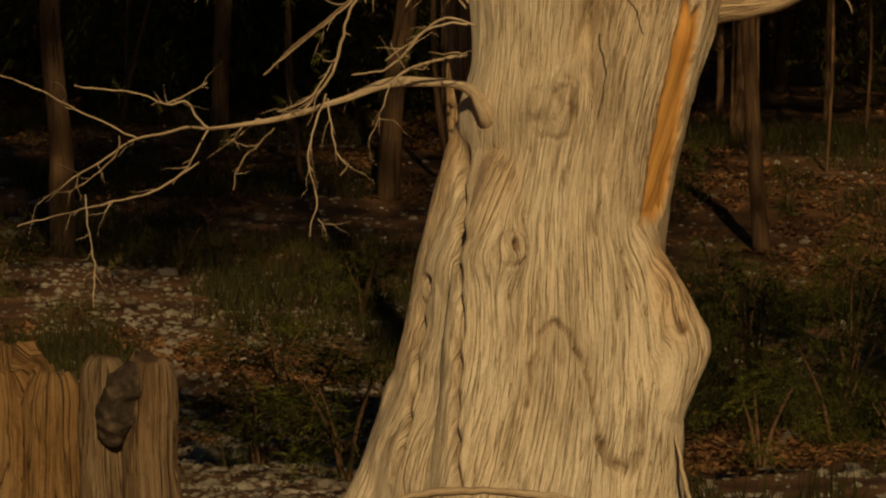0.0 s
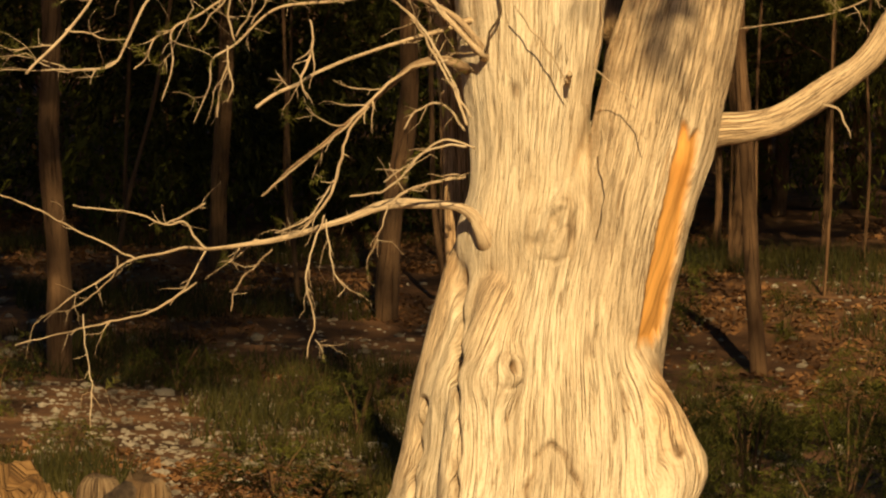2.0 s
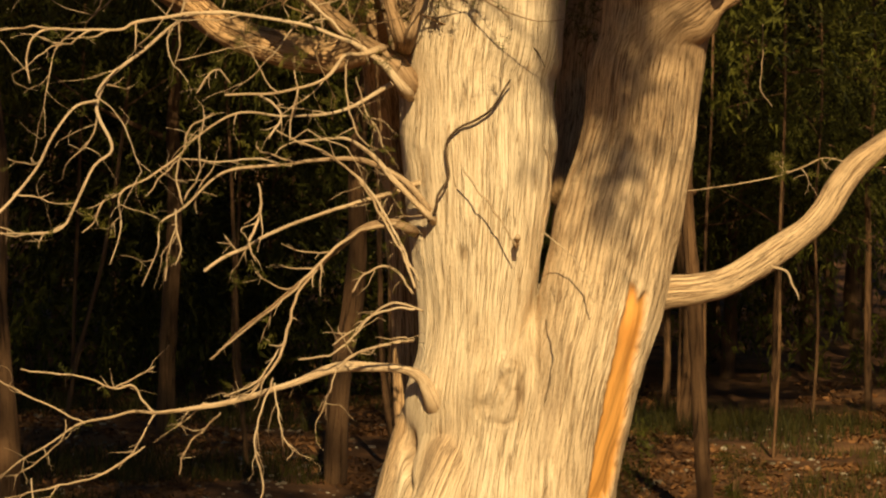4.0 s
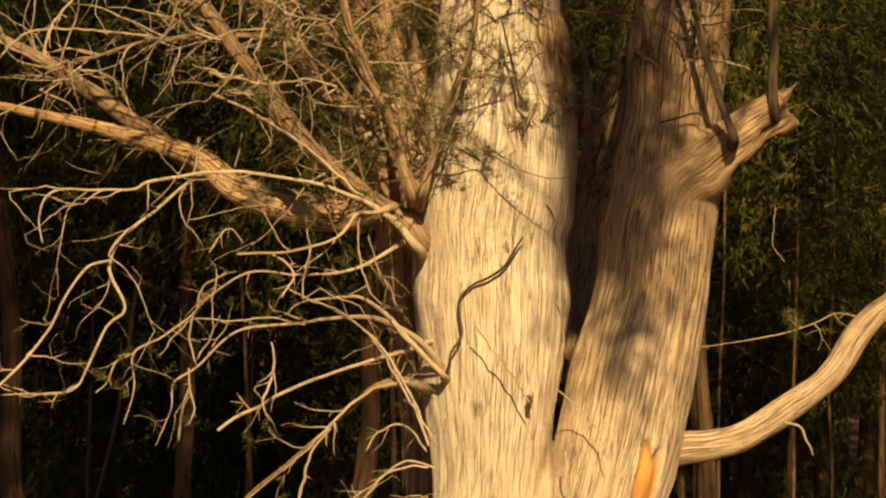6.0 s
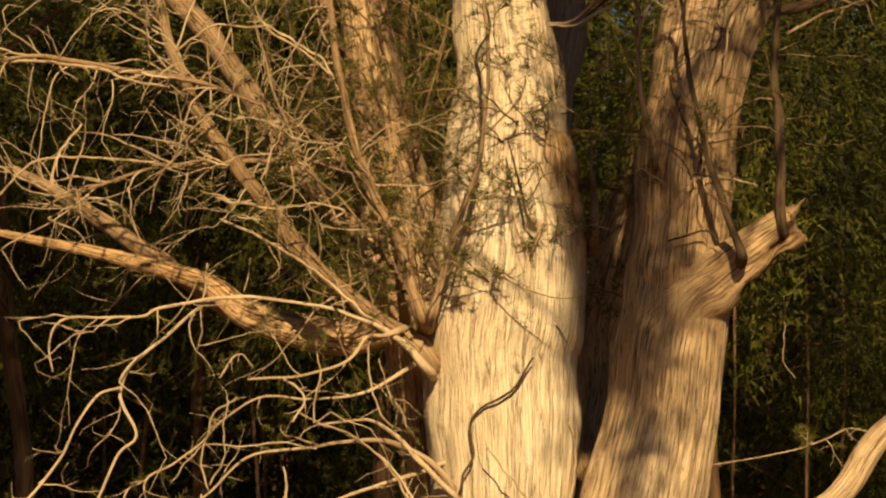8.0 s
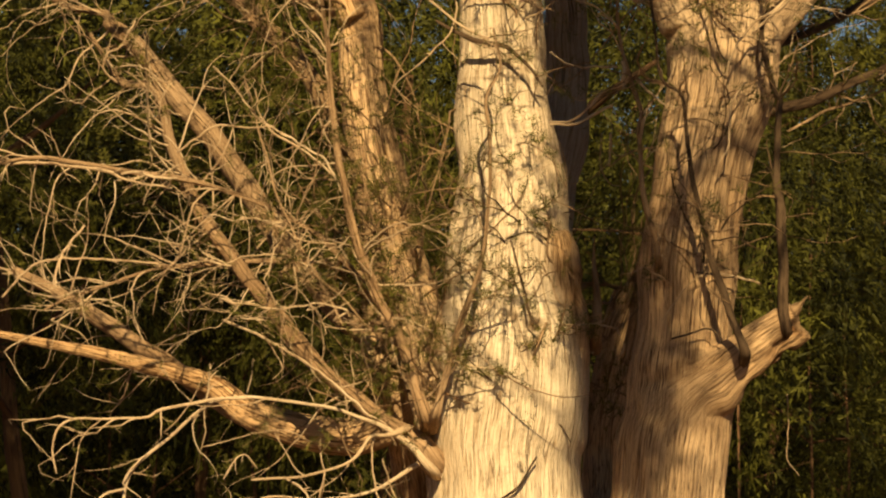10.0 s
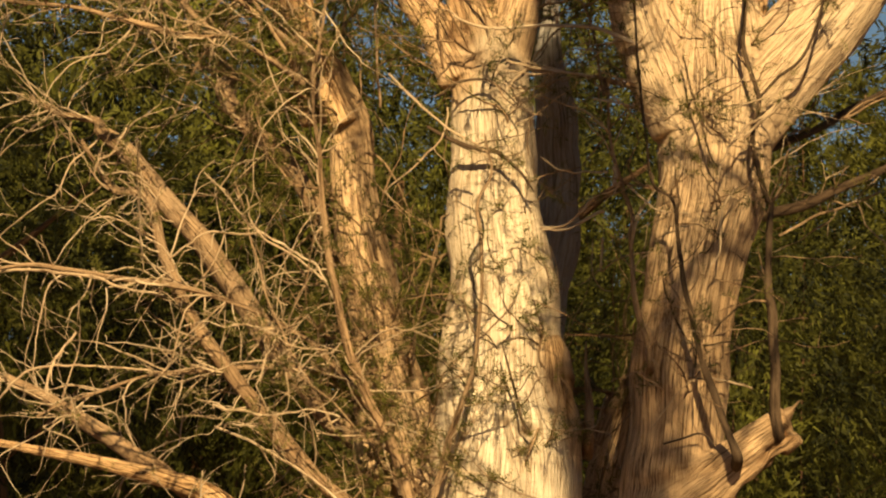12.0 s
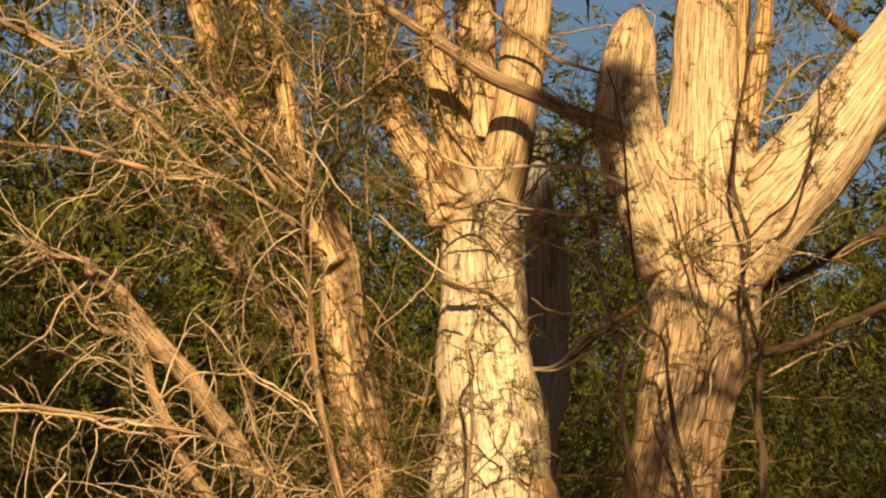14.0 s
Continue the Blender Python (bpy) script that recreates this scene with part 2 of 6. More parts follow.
class Pile:
    """Gathers many small tubes or stones into one mesh."""

    def __init__(self):
        self.v, self.f, self.s, self.w, self.n = [], [], [], [], 0

    def add(self, v, f, w=None):
        corners, sizes = packed(f)
        self.v.append(np.asarray(v))
        self.f.append(corners + self.n)
        self.s.append(sizes)
        self.w.append(np.zeros_like(v) if w is None else w)
        self.n += len(v)

    def mesh(self, name, mat, smooth=True):
        return mesh_from(name, np.vstack(self.v), (np.concatenate(self.f), np.concatenate(self.s)), mat, smooth, np.vstack(self.w))


def unit(v):
    return v / (np.linalg.norm(v, axis=-1, keepdims=True) + 1e-9)


class Sprays:
    """Gathers feathery leaf sprays: narrow blades on either side of a thin rib."""

    def __init__(self):
        self.rows, self.n = [], 0

    def add(self, p, d, size):
        self.rows.append((*p, *d, size))
        self.n += 1

    def mesh(self, name, mat):
        a = np.array(self.rows)
        n = len(a)
        p, d, size = a[:, :3], unit(a[:, 3:6]), a[:, 6:]
        side = unit(np.cross(d, rng.normal(0, 1, (n, 3))))
        flat = np.cross(d, side) * size * 0.02 + d * size * 0.045
        tris = [np.stack([p - side * size * 0.015, p + side * size * 0.015, p + d * size * 1.15], 1)]
        for k in range(7):
            base = p + d * size * (0.1 + 0.14 * k)
            tip = base + (side * (0.38 if k % 2 else -0.38) + d * 0.3 + rng.normal(0, 0.09, (n, 3))) * size * (1.0 - 0.09 * k)
            tris.append(np.stack([base - flat, base + flat, tip], 1))
        v = np.concatenate(tris).reshape(-1, 3)
        me = mesh_from(name, v, np.arange(len(v)).reshape(-1, 3), mat, False)
        tint = np.tile(np.repeat(rng.uniform(-0.5, 0.5, n), 3), 8)
        me.attributes.new("tint", "FLOAT", "POINT").data.foreach_set("value", tint.astype(np.float32))
        return me


rng = np.random.default_rng(7)

# ---- ground: a gravel flat that climbs into a wooded bank and a hillside ----
PROFILE = ((-60, 0.0), (30, 0.0), (36, 0.06), (42, 0.36), (48, 0.74), (55, 1.45), (62, 1.9), (80, 3.2), (130, 10.0), (200, 17.0), (700, 22.0))


def ground_height(x, y):
    h = np.interp(y, *zip(*PROFILE))
    p = np.stack([np.asarray(x, float) * 0.35, np.asarray(y, float) * 0.35, np.zeros_like(np.asarray(x, float))], -1).reshape(-1, 3)
    return h + 0.10 * grain(p, 3) * np.clip((np.asarray(y) - 27) / 10, 0.15, 1.0) + 0.03 * grain(p * 4, 4)


def ground():
    xs = np.unique(np.r_[np.linspace(-500, -12, 24), np.linspace(-12, 12, 140), np.linspace(12, 500, 24)])
    ys = np.unique(np.r_[np.linspace(-60, 20, 30), np.linspace(20, 62, 210), np.linspace(62, 120, 60), np.linspace(120, 700, 20)])
    gx, gy = np.meshgrid(xs, ys)
    z = ground_height(gx.ravel(), gy.ravel())
    v = np.stack([gx.ravel(), gy.ravel(), z], 1)
    k = np.arange(len(v)).reshape(gx.shape)
    q = np.stack([k[:-1, :-1], k[:-1, 1:], k[1:, 1:], k[1:, :-1]], -1).reshape(-1, 4)
    ob = new("ground", mesh_from("ground", v, q, SOIL))
    tagged(ob, "stony brown soil rising to a wooded bank", "ground", kind="structure")


ground()

# ---- the old tree ----
tree = tagged(new("old_cypress_tree"), "huge old cypress with pale stringy bark and many bare limbs", "tree")
tree.location = (0.33, 25.0, 0.0)
BASE = Matrix.Translation(-tree.location)


def hang(name, me, parent=tree, label=""):
    """Links a mesh given in world places under the tree or one of its limbs."""
    me.transform(BASE)
    return tagged(under(new(name, me), parent), label)


STEMS = [
    # body of the trunk, with its flare
    [(0.271, 25.050, -0.110, 0.7038), (0.277, 25.055, 0.002, 0.6637), (0.286, 25.059, 0.180, 0.6303), (0.322, 25.064, 0.359, 0.5991), (0.367, 25.068, 0.583, 0.5769), (0.387, 25.073, 0.807, 0.5501), (0.387, 25.077, 1.030, 0.5100), (0.398, 25.082, 1.254, 0.4564), (0.427, 25.086, 1.478, 0.4207), (0.472, 25.091, 1.746, 0.3804), (0.506, 25.095, 1.970, 0.2686), (0.517, 25.100, 2.149, 0.1343)],
    # left buttress
    [(-0.276, 24.900, -0.100, 0.2110), (-0.209, 24.917, 0.144, 0.1778), (-0.102, 24.933, 0.455, 0.1423), (-0.042, 24.950, 0.766, 0.1157), (0.002, 24.967, 1.077, 0.1024), (0.047, 24.983, 1.367, 0.0847), (0.085, 25.000, 1.612, 0.0580)],
    # middle buttress
    [(0.167, 24.580, -0.078, 0.2412), (0.145, 24.614, 0.272, 0.1976), (0.145, 24.648, 0.710, 0.1539), (0.189, 24.682, 1.149, 0.1321), (0.234, 24.800, 1.435, 0.0973), (0.258, 24.950, 1.656, 0.0534)],
    # right buttress with the burl
    [(0.744, 24.800, -0.093, 0.2323), (0.733, 24.814, 0.194, 0.2103), (0.745, 24.829, 0.460, 0.2037), (0.767, 24.843, 0.703, 0.1817), (0.745, 24.857, 0.991, 0.1552), (0.725, 24.940, 1.211, 0.1290), (0.716, 25.000, 1.411, 0.0892), (0.707, 25.100, 1.589, 0.0448)],
    [(0.809, 24.780, 0.550, 0.1326), (0.876, 24.783, 0.694, 0.1326), (0.931, 24.787, 0.789, 0.1194), (0.909, 24.790, 0.893, 0.0929), (0.865, 24.793, 1.015, 0.0752), (0.812, 24.880, 1.146, 0.0577), (0.772, 25.000, 1.277, 0.0312)],
    # middle stem
    [(0.328, 25.150, 1.208, 0.1795), (0.315, 25.040, 1.456, 0.2501), (0.314, 24.970, 1.701, 0.2450), (0.326, 24.950, 1.965, 0.2159), (0.343, 24.950, 2.300, 0.2581), (0.346, 24.950, 2.634, 0.2915), (0.340, 24.950, 2.968, 0.3026), (0.358, 24.950, 3.100, 0.3205), (0.392, 24.950, 3.413, 0.2937), (0.380, 24.950, 3.658, 0.2537), (0.397, 24.950, 4.039, 0.2114), (0.374, 24.950, 4.377, 0.1780), (0.381, 24.950, 4.617, 0.1625), (0.373, 24.950, 4.889, 0.1513), (0.366, 24.950, 4.990, 0.1424)],
    # right stem
    [(0.697, 25.120, 1.074, 0.1748), (0.701, 25.030, 1.255, 0.1875), (0.712, 24.950, 1.434, 0.1958), (0.746, 24.900, 1.701, 0.2110), (0.805, 24.880, 1.955, 0.2308), (0.832, 24.895, 2.078, 0.2398), (0.880, 24.898, 2.300, 0.2398), (0.930, 24.900, 2.523, 0.2332), (0.974, 24.903, 2.746, 0.2177), (1.000, 24.906, 2.968, 0.2177), (1.030, 24.909, 3.093, 0.2044), (1.047, 24.912, 3.294, 0.1911), (1.072, 24.915, 3.495, 0.1822), (1.092, 24.918, 3.687, 0.1956), (1.126, 24.921, 3.910, 0.1889), (1.169, 24.924, 4.134, 0.1934), (1.226, 24.927, 4.358, 0.2045), (1.243, 24.930, 4.479, 0.2135), (1.265, 24.933, 4.659, 0.2224), (1.270, 24.935, 4.826, 0.2402), (1.273, 24.938, 5.053, 0.1868), (1.277, 24.941, 5.281, 0.1379), (1.289, 24.944, 5.509, 0.1201), (1.308, 24.947, 5.737, 0.1135), (1.324, 24.950, 5.920, 0.1090)],
    # rear left stem, running up into the left fork
    [(0.095, 25.350, 1.400, 0.0764), (0.085, 25.600, 1.700, 0.0740), (0.078, 25.680, 2.080, 0.0740), (0.058, 25.660, 2.417, 0.0780), (0.010, 25.560, 2.754, 0.0820), (-0.020, 25.400, 2.979, 0.0880), (-0.030, 25.300, 3.090, 0.0943), (-0.072, 25.167, 3.274, 0.1033), (-0.107, 25.162, 3.459, 0.1077), (-0.085, 25.157, 3.707, 0.1122), (-0.082, 25.152, 3.837, 0.1167), (-0.111, 25.148, 4.041, 0.1077), (-0.150, 25.143, 4.246, 0.1032), (-0.178, 25.138, 4.473, 0.0942), (-0.189, 25.133, 4.677, 0.0852), (-0.225, 25.129, 4.826, 0.0807), (-0.300, 25.124, 4.987, 0.0650), (-0.451, 25.119, 5.242, 0.0560), (-0.584, 25.114, 5.371, 0.0605), (-0.648, 25.110, 5.521, 0.0560), (-0.711, 25.105, 5.728, 0.0515), (-0.784, 25.100, 5.959, 0.0470)],
    # left fork out of the middle stem
    [(0.154, 24.950, 3.036, 0.1335), (0.081, 24.975, 3.307, 0.1225), (0.018, 25.000, 3.534, 0.1026), (-0.045, 25.025, 3.762, 0.0893), (-0.075, 25.050, 3.945, 0.0760)],
    [(-0.215, 25.050, 4.724, 0.0626), (-0.279, 25.060, 4.887, 0.0581), (-0.347, 25.070, 5.118, 0.0447), (-0.393, 25.080, 5.463, 0.0403), (-0.425, 25.090, 5.809, 0.0336), (-0.432, 25.100, 5.972, 0.0313)],
    # top of the middle stem
    [(0.374, 24.950, 4.899, 0.1113), (0.303, 24.960, 5.152, 0.0801), (0.253, 24.970, 5.360, 0.0735), (0.213, 24.980, 5.545, 0.0668), (0.191, 24.990, 5.775, 0.0624), (0.180, 25.000, 5.961, 0.0602)],
    [(0.401, 24.950, 4.898, 0.1113), (0.478, 24.975, 5.126, 0.0936), (0.531, 25.000, 5.356, 0.0892), (0.576, 25.025, 5.587, 0.0893), (0.606, 25.050, 5.957, 0.0849)],
    [(0.261, 24.900, 4.873, 0.0933), (0.166, 24.940, 5.085, 0.0756), (0.080, 24.980, 5.229, 0.0691), (0.029, 25.020, 5.396, 0.0603), (-0.021, 25.060, 5.655, 0.0447), (-0.047, 25.100, 5.962, 0.0403)],
    # top of the right stem
    [(1.151, 24.900, 4.667, 0.1444), (1.057, 24.897, 4.895, 0.1421), (0.979, 24.894, 5.169, 0.1377), (0.971, 24.900, 5.397, 0.1244), (0.993, 24.950, 5.529, 0.1024), (1.008, 25.050, 5.625, 0.0804), (1.021, 25.150, 5.696, 0.0494), (1.031, 25.200, 5.736, 0.0225)],
    [(1.330, 25.050, 4.794, 0.0983), (1.394, 25.075, 5.092, 0.0537), (1.428, 25.100, 5.392, 0.0425), (1.446, 25.125, 5.671, 0.0381), (1.462, 25.150, 5.951, 0.0359)],
    [(1.298, 24.950, 4.646, 0.1892), (1.450, 24.942, 4.822, 0.1869), (1.601, 24.933, 4.975, 0.1779), (1.754, 24.925, 5.140, 0.1645), (1.964, 24.917, 5.405, 0.1422), (2.152, 24.908, 5.638, 0.1289), (2.318, 24.900, 5.860, 0.1155)],
    [(1.371, 25.150, 4.852, 0.0673), (1.452, 25.167, 5.195, 0.0494), (1.522, 25.183, 5.540, 0.0382), (1.570, 25.200, 5.910, 0.0337)],
    # broken stub limb on the right stem
    [(0.985, 25.000, 2.800, 0.0800), (0.990, 24.930, 2.950, 0.1150), (1.030, 24.850, 3.100, 0.1300), (1.132, 24.812, 3.198, 0.1195), (1.266, 24.775, 3.293, 0.1016), (1.376, 24.738, 3.366, 0.0955), (1.455, 24.705, 3.420, 0.0880), (1.505, 24.690, 3.452, 0.0800)],
    # low right limb
    [(0.928, 25.100, 2.082, 0.0672), (1.084, 25.087, 2.123, 0.0640), (1.218, 25.075, 2.139, 0.0595), (1.351, 25.062, 2.173, 0.0570), (1.529, 25.050, 2.285, 0.0555), (1.685, 25.038, 2.408, 0.0530), (1.817, 25.025, 2.598, 0.0510), (1.972, 25.012, 2.732, 0.0440), (2.194, 25.000, 2.867, 0.0370)],
    # thick low left limb behind
    [(-0.091, 25.200, 3.145, 0.0899), (-0.205, 25.233, 3.077, 0.0743), (-0.386, 25.267, 3.083, 0.0699), (-0.544, 25.300, 3.126, 0.0654), (-0.690, 25.333, 3.192, 0.0565), (-0.814, 25.367, 3.294, 0.0475), (-1.019, 25.400, 3.369, 0.0362), (-1.269, 25.433, 3.440, 0.0272), (-1.520, 25.467, 3.497, 0.0204), (-1.840, 25.500, 3.574, 0.0159)],
    # broken stub on the middle stem
    [(0.568, 24.900, 3.159, 0.0666), (0.609, 24.880, 3.380, 0.0754), (0.618, 24.860, 3.512, 0.0687), (0.599, 24.840, 3.667, 0.0598), (0.594, 24.820, 3.755, 0.0531), (0.577, 24.800, 3.831, 0.0354)],
    # dead grey wood between the stems
    [(0.660, 25.300, 1.950, 0.0500), (0.710, 25.600, 2.400, 0.0550), (0.755, 25.850, 2.682, 0.0600), (0.780, 25.900, 3.000, 0.0700), (0.805, 25.900, 3.319, 0.0750), (0.832, 25.900, 3.526, 0.0600), (0.855, 25.900, 3.689, 0.0317)],
    # shaded buttress of the right stem above the fork
    [(0.700, 25.300, 2.500, 0.060), (0.755, 25.800, 2.900, 0.080), (0.775, 25.880, 3.130, 0.085), (0.835, 25.880, 3.404, 0.0845), (0.906, 25.850, 3.629, 0.0675), (0.946, 25.800, 3.766, 0.0315)],
    # rear top of the middle stem
    [(0.393, 25.100, 4.850, 0.0985), (0.406, 25.137, 5.129, 0.0807), (0.396, 25.175, 5.386, 0.0763), (0.381, 25.212, 5.623, 0.0742), (0.374, 25.250, 5.999, 0.0698)],
    # rear stem of the left fork
    [(-0.330, 25.200, 4.746, 0.0584), (-0.390, 25.230, 5.072, 0.0540), (-0.452, 25.260, 5.331, 0.0586), (-0.503, 25.290, 5.591, 0.0564), (-0.550, 25.320, 5.851, 0.0519), (-0.585, 25.350, 6.043, 0.0497)],
]


def flow_field(co, spine):
    """Coordinates across and along the grain, in two layers: stems that grow from one another lie in different layers, so
    that their strands can run into one another. Also how much of the second layer shows, and the nearest sample of a stem."""
    body, anchors, layer, count = spine[0], {}, {}, len(co)
    best = np.full((2, count), 50.0)
    flows, nearest = np.zeros((2, count, 3)), np.zeros((count, 5))
    for n, path in enumerate(spine):
        if n and n not in BUTTRESSES:
            mother, c0 = spine[GROWS_FROM[n]], path[0, :3]
            m = np.linalg.norm(mother[:, :3] - c0, axis=1).argmin()
            a0 = anchors[GROWS_FROM[n]]
            anchors[n] = (a0[0] + c0[0] - mother[m, 0], a0[1] + mother[m, 4])
            layer[n] = 1 - layer[GROWS_FROM[n]]
        else:
            anchors[n], layer[n] = (body[0, 0], body[0, 2]), 0
        spread = path[:, 3].mean()
        path = path[::2]
        c, r = path[:, :3], path[:, 3]
        t = unit(np.gradient(c, axis=0))
        reach = 0.9 if n < 5 else 0.42
        ids = np.flatnonzero((co > c.min(0) - reach).all(1) & (co < c.max(0) + reach).all(1))
        for i in range(0, len(ids), 6000):
            k = ids[i : i + 6000]
            d = ((co[k][:, None] - c[None]) ** 2).sum(2) / (r + 0.02) ** 2
            a = d.argmin(1)
            d = np.sqrt(d[np.arange(len(k)), a])
            off = co[k] - c[a]
            along = (off * t[a]).sum(1)
            ring = off - along[:, None] * t[a]
            u = unit(np.cross(t[a], (0.0, 1.0, 0.0)))
            w = np.cross(u, t[a])
            turn = np.arctan2(-(ring * u).sum(1), -(ring * w).sum(1))
            here = np.stack([turn * spread + anchors[n][0], 0 * turn, path[a, 4] + along + anchors[n][1]], 1)
            if n == 0 or n in BUTTRESSES:
                turn = np.arctan2(co[k, 0] - np.interp(co[k, 2], body[:, 2], body[:, 0]), np.interp(co[k, 2], body[:, 2], body[:, 1]) - co[k, 1])
                here = np.stack([turn * body[:, 3].mean() + body[0, 0], 0 * turn, co[k, 2]], 1)
            closest = d < best[:, k].min(0)
            nearest[k[closest]] = path[a[closest]][:, [0, 1, 2, 3, 5]]
            better = d < best[layer[n], k]
            best[layer[n], k[better]], flows[layer[n], k[better]] = d[better], here[better]
    share = np.clip(0.5 + (best[0] - best[1]) / 0.6, 0, 1)
    return flows[0], flows[1], share, nearest


BUTTRESSES = (1, 2, 3, 4)
GROWS_FROM = (0, 0, 0, 0, 0, 0, 0, 0, 5, 7, 5, 5, 5, 6, 6, 6, 6, 6, 6, 7, 5, 0, 6, 5, 7)


def trunk():
    """All thick stems grown together, with furrowed bark."""
    pile, spine = Pile(), []
    for n, s in enumerate(STEMS):
        path = spline(s, 0.03)
        v, f, w = tube(path, 28, 0.045, n, 0.88)
        pile.add(v, f)
        spine.append(np.c_[path, np.r_[0, np.cumsum(np.linalg.norm(np.diff(path[:, :3], axis=0), axis=1))], np.full(len(path), n)])
    rough = new("rough", pile.mesh("rough", BARK))
    re = rough.modifiers.new("join", "REMESH")
    re.mode, re.voxel_size = "VOXEL", 0.0112
    sm = rough.modifiers.new("soften", "SMOOTH")
    sm.factor, sm.iterations = 0.5, 5
    me = bpy.data.meshes.new_from_object(rough.evaluated_get(bpy.context.evaluated_depsgraph_get()))
    bpy.data.objects.remove(rough)
    count = len(me.vertices)
    co, no = np.empty(count * 3, np.float32), np.empty(count * 3, np.float32)
    me.vertices.foreach_get("co", co)
    me.vertices.foreach_get("normal", no)
    co, no = co.reshape(-1, 3).astype(float), no.reshape(-1, 3).astype(float)
    flow, other_flow, share, s = flow_field(co, spine)
    thick = np.clip(s[:, 3] / 0.12, 0.15, 1.0)
    lumps = 0.011 * grain(co * (6, 6, 2.5), 11) + 0.006 * grain(co * (18, 18, 7), 12)
    ridge = 0.0
    for own, amount in ((flow, 1 - share), (other_flow, share)):
        strip = grain(own * (26, 26, 1.1), 13)
        ridge = ridge + amount * (0.005 * (1 - np.abs(strip)) + 0.003 * grain(own * (55, 55, 2.2), 14))
    # bare orange wood where a strip of bark has torn away
    x0 = np.interp(co[:, 2], *zip(*BARE_LEFT))
    x1 = np.interp(co[:, 2], *zip(*BARE_RIGHT))
    jag = 0.004 * grain(np.stack([co[:, 2] * 11, co[:, 0] * 30, co[:, 0] * 0], 1), 15) + 0.003 * grain(np.stack([co[:, 2] * 37, co[:, 0] * 60, co[:, 0] * 0], 1), 16)
    inside = np.minimum.reduce([(co[:, 0] - x0 - jag) / 0.012, (x1 - co[:, 0] + jag) / 0.012, (co[:, 2] - BARE_LEFT[0][0] - 0.07 * np.abs(grain(np.stack([co[:, 0] * 45, 0 * co[:, 0], 0 * co[:, 0]], 1), 19))) / 0.05, (BARE_LEFT[-1][0] - co[:, 2] + 0.05 * grain(np.stack([co[:, 0] * 60, 0 * co[:, 0], 0 * co[:, 0]], 1), 17)) / 0.03])
    bare = np.clip(inside, 0, 1) * (co[:, 1] < 25.15)
    move = lumps * thick + ridge * thick * np.where(s[:, 4] == 6, 1.9, 1.0) * (1 - 0.9 * bare) - 0.014 * bare
    # knots, scars and folds in the bark: place, width, height, depth and darkening
    darkening, front = np.zeros(count), co[:, 1] < 25.2
    for (x, y, z), wide, tall, deep, dark in MARKS:
        q = np.exp(-((co[:, 0] - x) / wide) ** 2 - ((co[:, 2] - z) / tall) ** 2) * front
        move += deep * q
        darkening = np.maximum(darkening, dark * np.clip(1.6 * q, 0, 1))
        if deep > 0.02:
            flow[:, 0] -= 0.5 * (co[:, 0] - x) * q
            other_flow[:, 0] -= 0.5 * (co[:, 0] - x) * q
    # long folds and the rim of an old scar: a line on the bark, its width, depth and darkening
    for line, wide, deep, dark in CREASES:
        near = np.flatnonzero(front & (co[:, 0] > min(p[0] for p in line) - 0.1) & (co[:, 0] < max(p[0] for p in line) + 0.1) & (co[:, 2] > min(p[1] for p in line) - 0.1) & (co[:, 2] < max(p[1] for p in line) + 0.1))
        at, gap = co[near][:, [0, 2]], np.full(len(near), 9.0)
        at = at + 0.012 * np.stack([grain(co[near] * (14, 0, 14), 21), grain(co[near] * (14, 0, 14), 22)], 1)
        for a, b in zip(np.array(line), np.array(line)[1:]):
            f = np.clip(((at - a) @ (b - a)) / ((b - a) @ (b - a)), 0, 1)
            gap = np.minimum(gap, np.linalg.norm(at - a - f[:, None] * (b - a), axis=1))
        q = np.exp(-((gap / wide) ** 2))
        move[near] += deep * q
        darkening[near] = np.maximum(darkening[near], dark * np.clip(1.5 * q, 0, 1))
    darkening *= 0.75 + 0.5 * grain(co * (40, 40, 14), 18)
    me.attributes.new("darkening", "FLOAT", "POINT").data.foreach_set("value", np.clip(darkening, 0, 1).astype(np.float32))
    co += no * move[:, None]
    me.vertices.foreach_set("co", co.astype(np.float32).ravel())
    me.attributes.new("flow", "FLOAT_VECTOR", "POINT").data.foreach_set("vector", flow.astype(np.float32).ravel())
    me.attributes.new("other_flow", "FLOAT_VECTOR", "POINT").data.foreach_set("vector", other_flow.astype(np.float32).ravel())
    me.attributes.new("share", "FLOAT", "POINT").data.foreach_set("value", share.astype(np.float32))
    # browner bark by stem; shade on low right and rear limbs put into it
    paleness = np.where(s[:, 4] == 18, 0.4, np.clip((s[:, 3] - 0.05) / 0.09, 0, 1) * np.where(s[:, 4] == 6, np.interp(co[:, 2], (1.9, 2.8, 3.8, 4.7), (0.85, 0.30, 0.15, 0.5)), np.where((s[:, 4] == 7) | (s[:, 4] == 8) | (s[:, 4] == 17) | (s[:, 4] == 19) | (s[:, 4] == 21) | (s[:, 4] == 22), 0.4, np.where((s[:, 4] == 20) | ((s[:, 4] > 8) & (s[:, 4] < 17)), 0.55, 1.0))))
    ends = np.empty(len(me.edges) * 2, np.int32)
    me.edges.foreach_get("vertices", ends)
    ends = ends.reshape(-1, 2)
    links = np.bincount(ends.ravel(), minlength=count) + 1
    for step in range(24):
        paleness = (paleness + np.bincount(ends[:, 0], paleness[ends[:, 1]], count) + np.bincount(ends[:, 1], paleness[ends[:, 0]], count)) / links
    me.attributes.new("paleness", "FLOAT", "POINT").data.foreach_set("value", paleness.astype(np.float32))
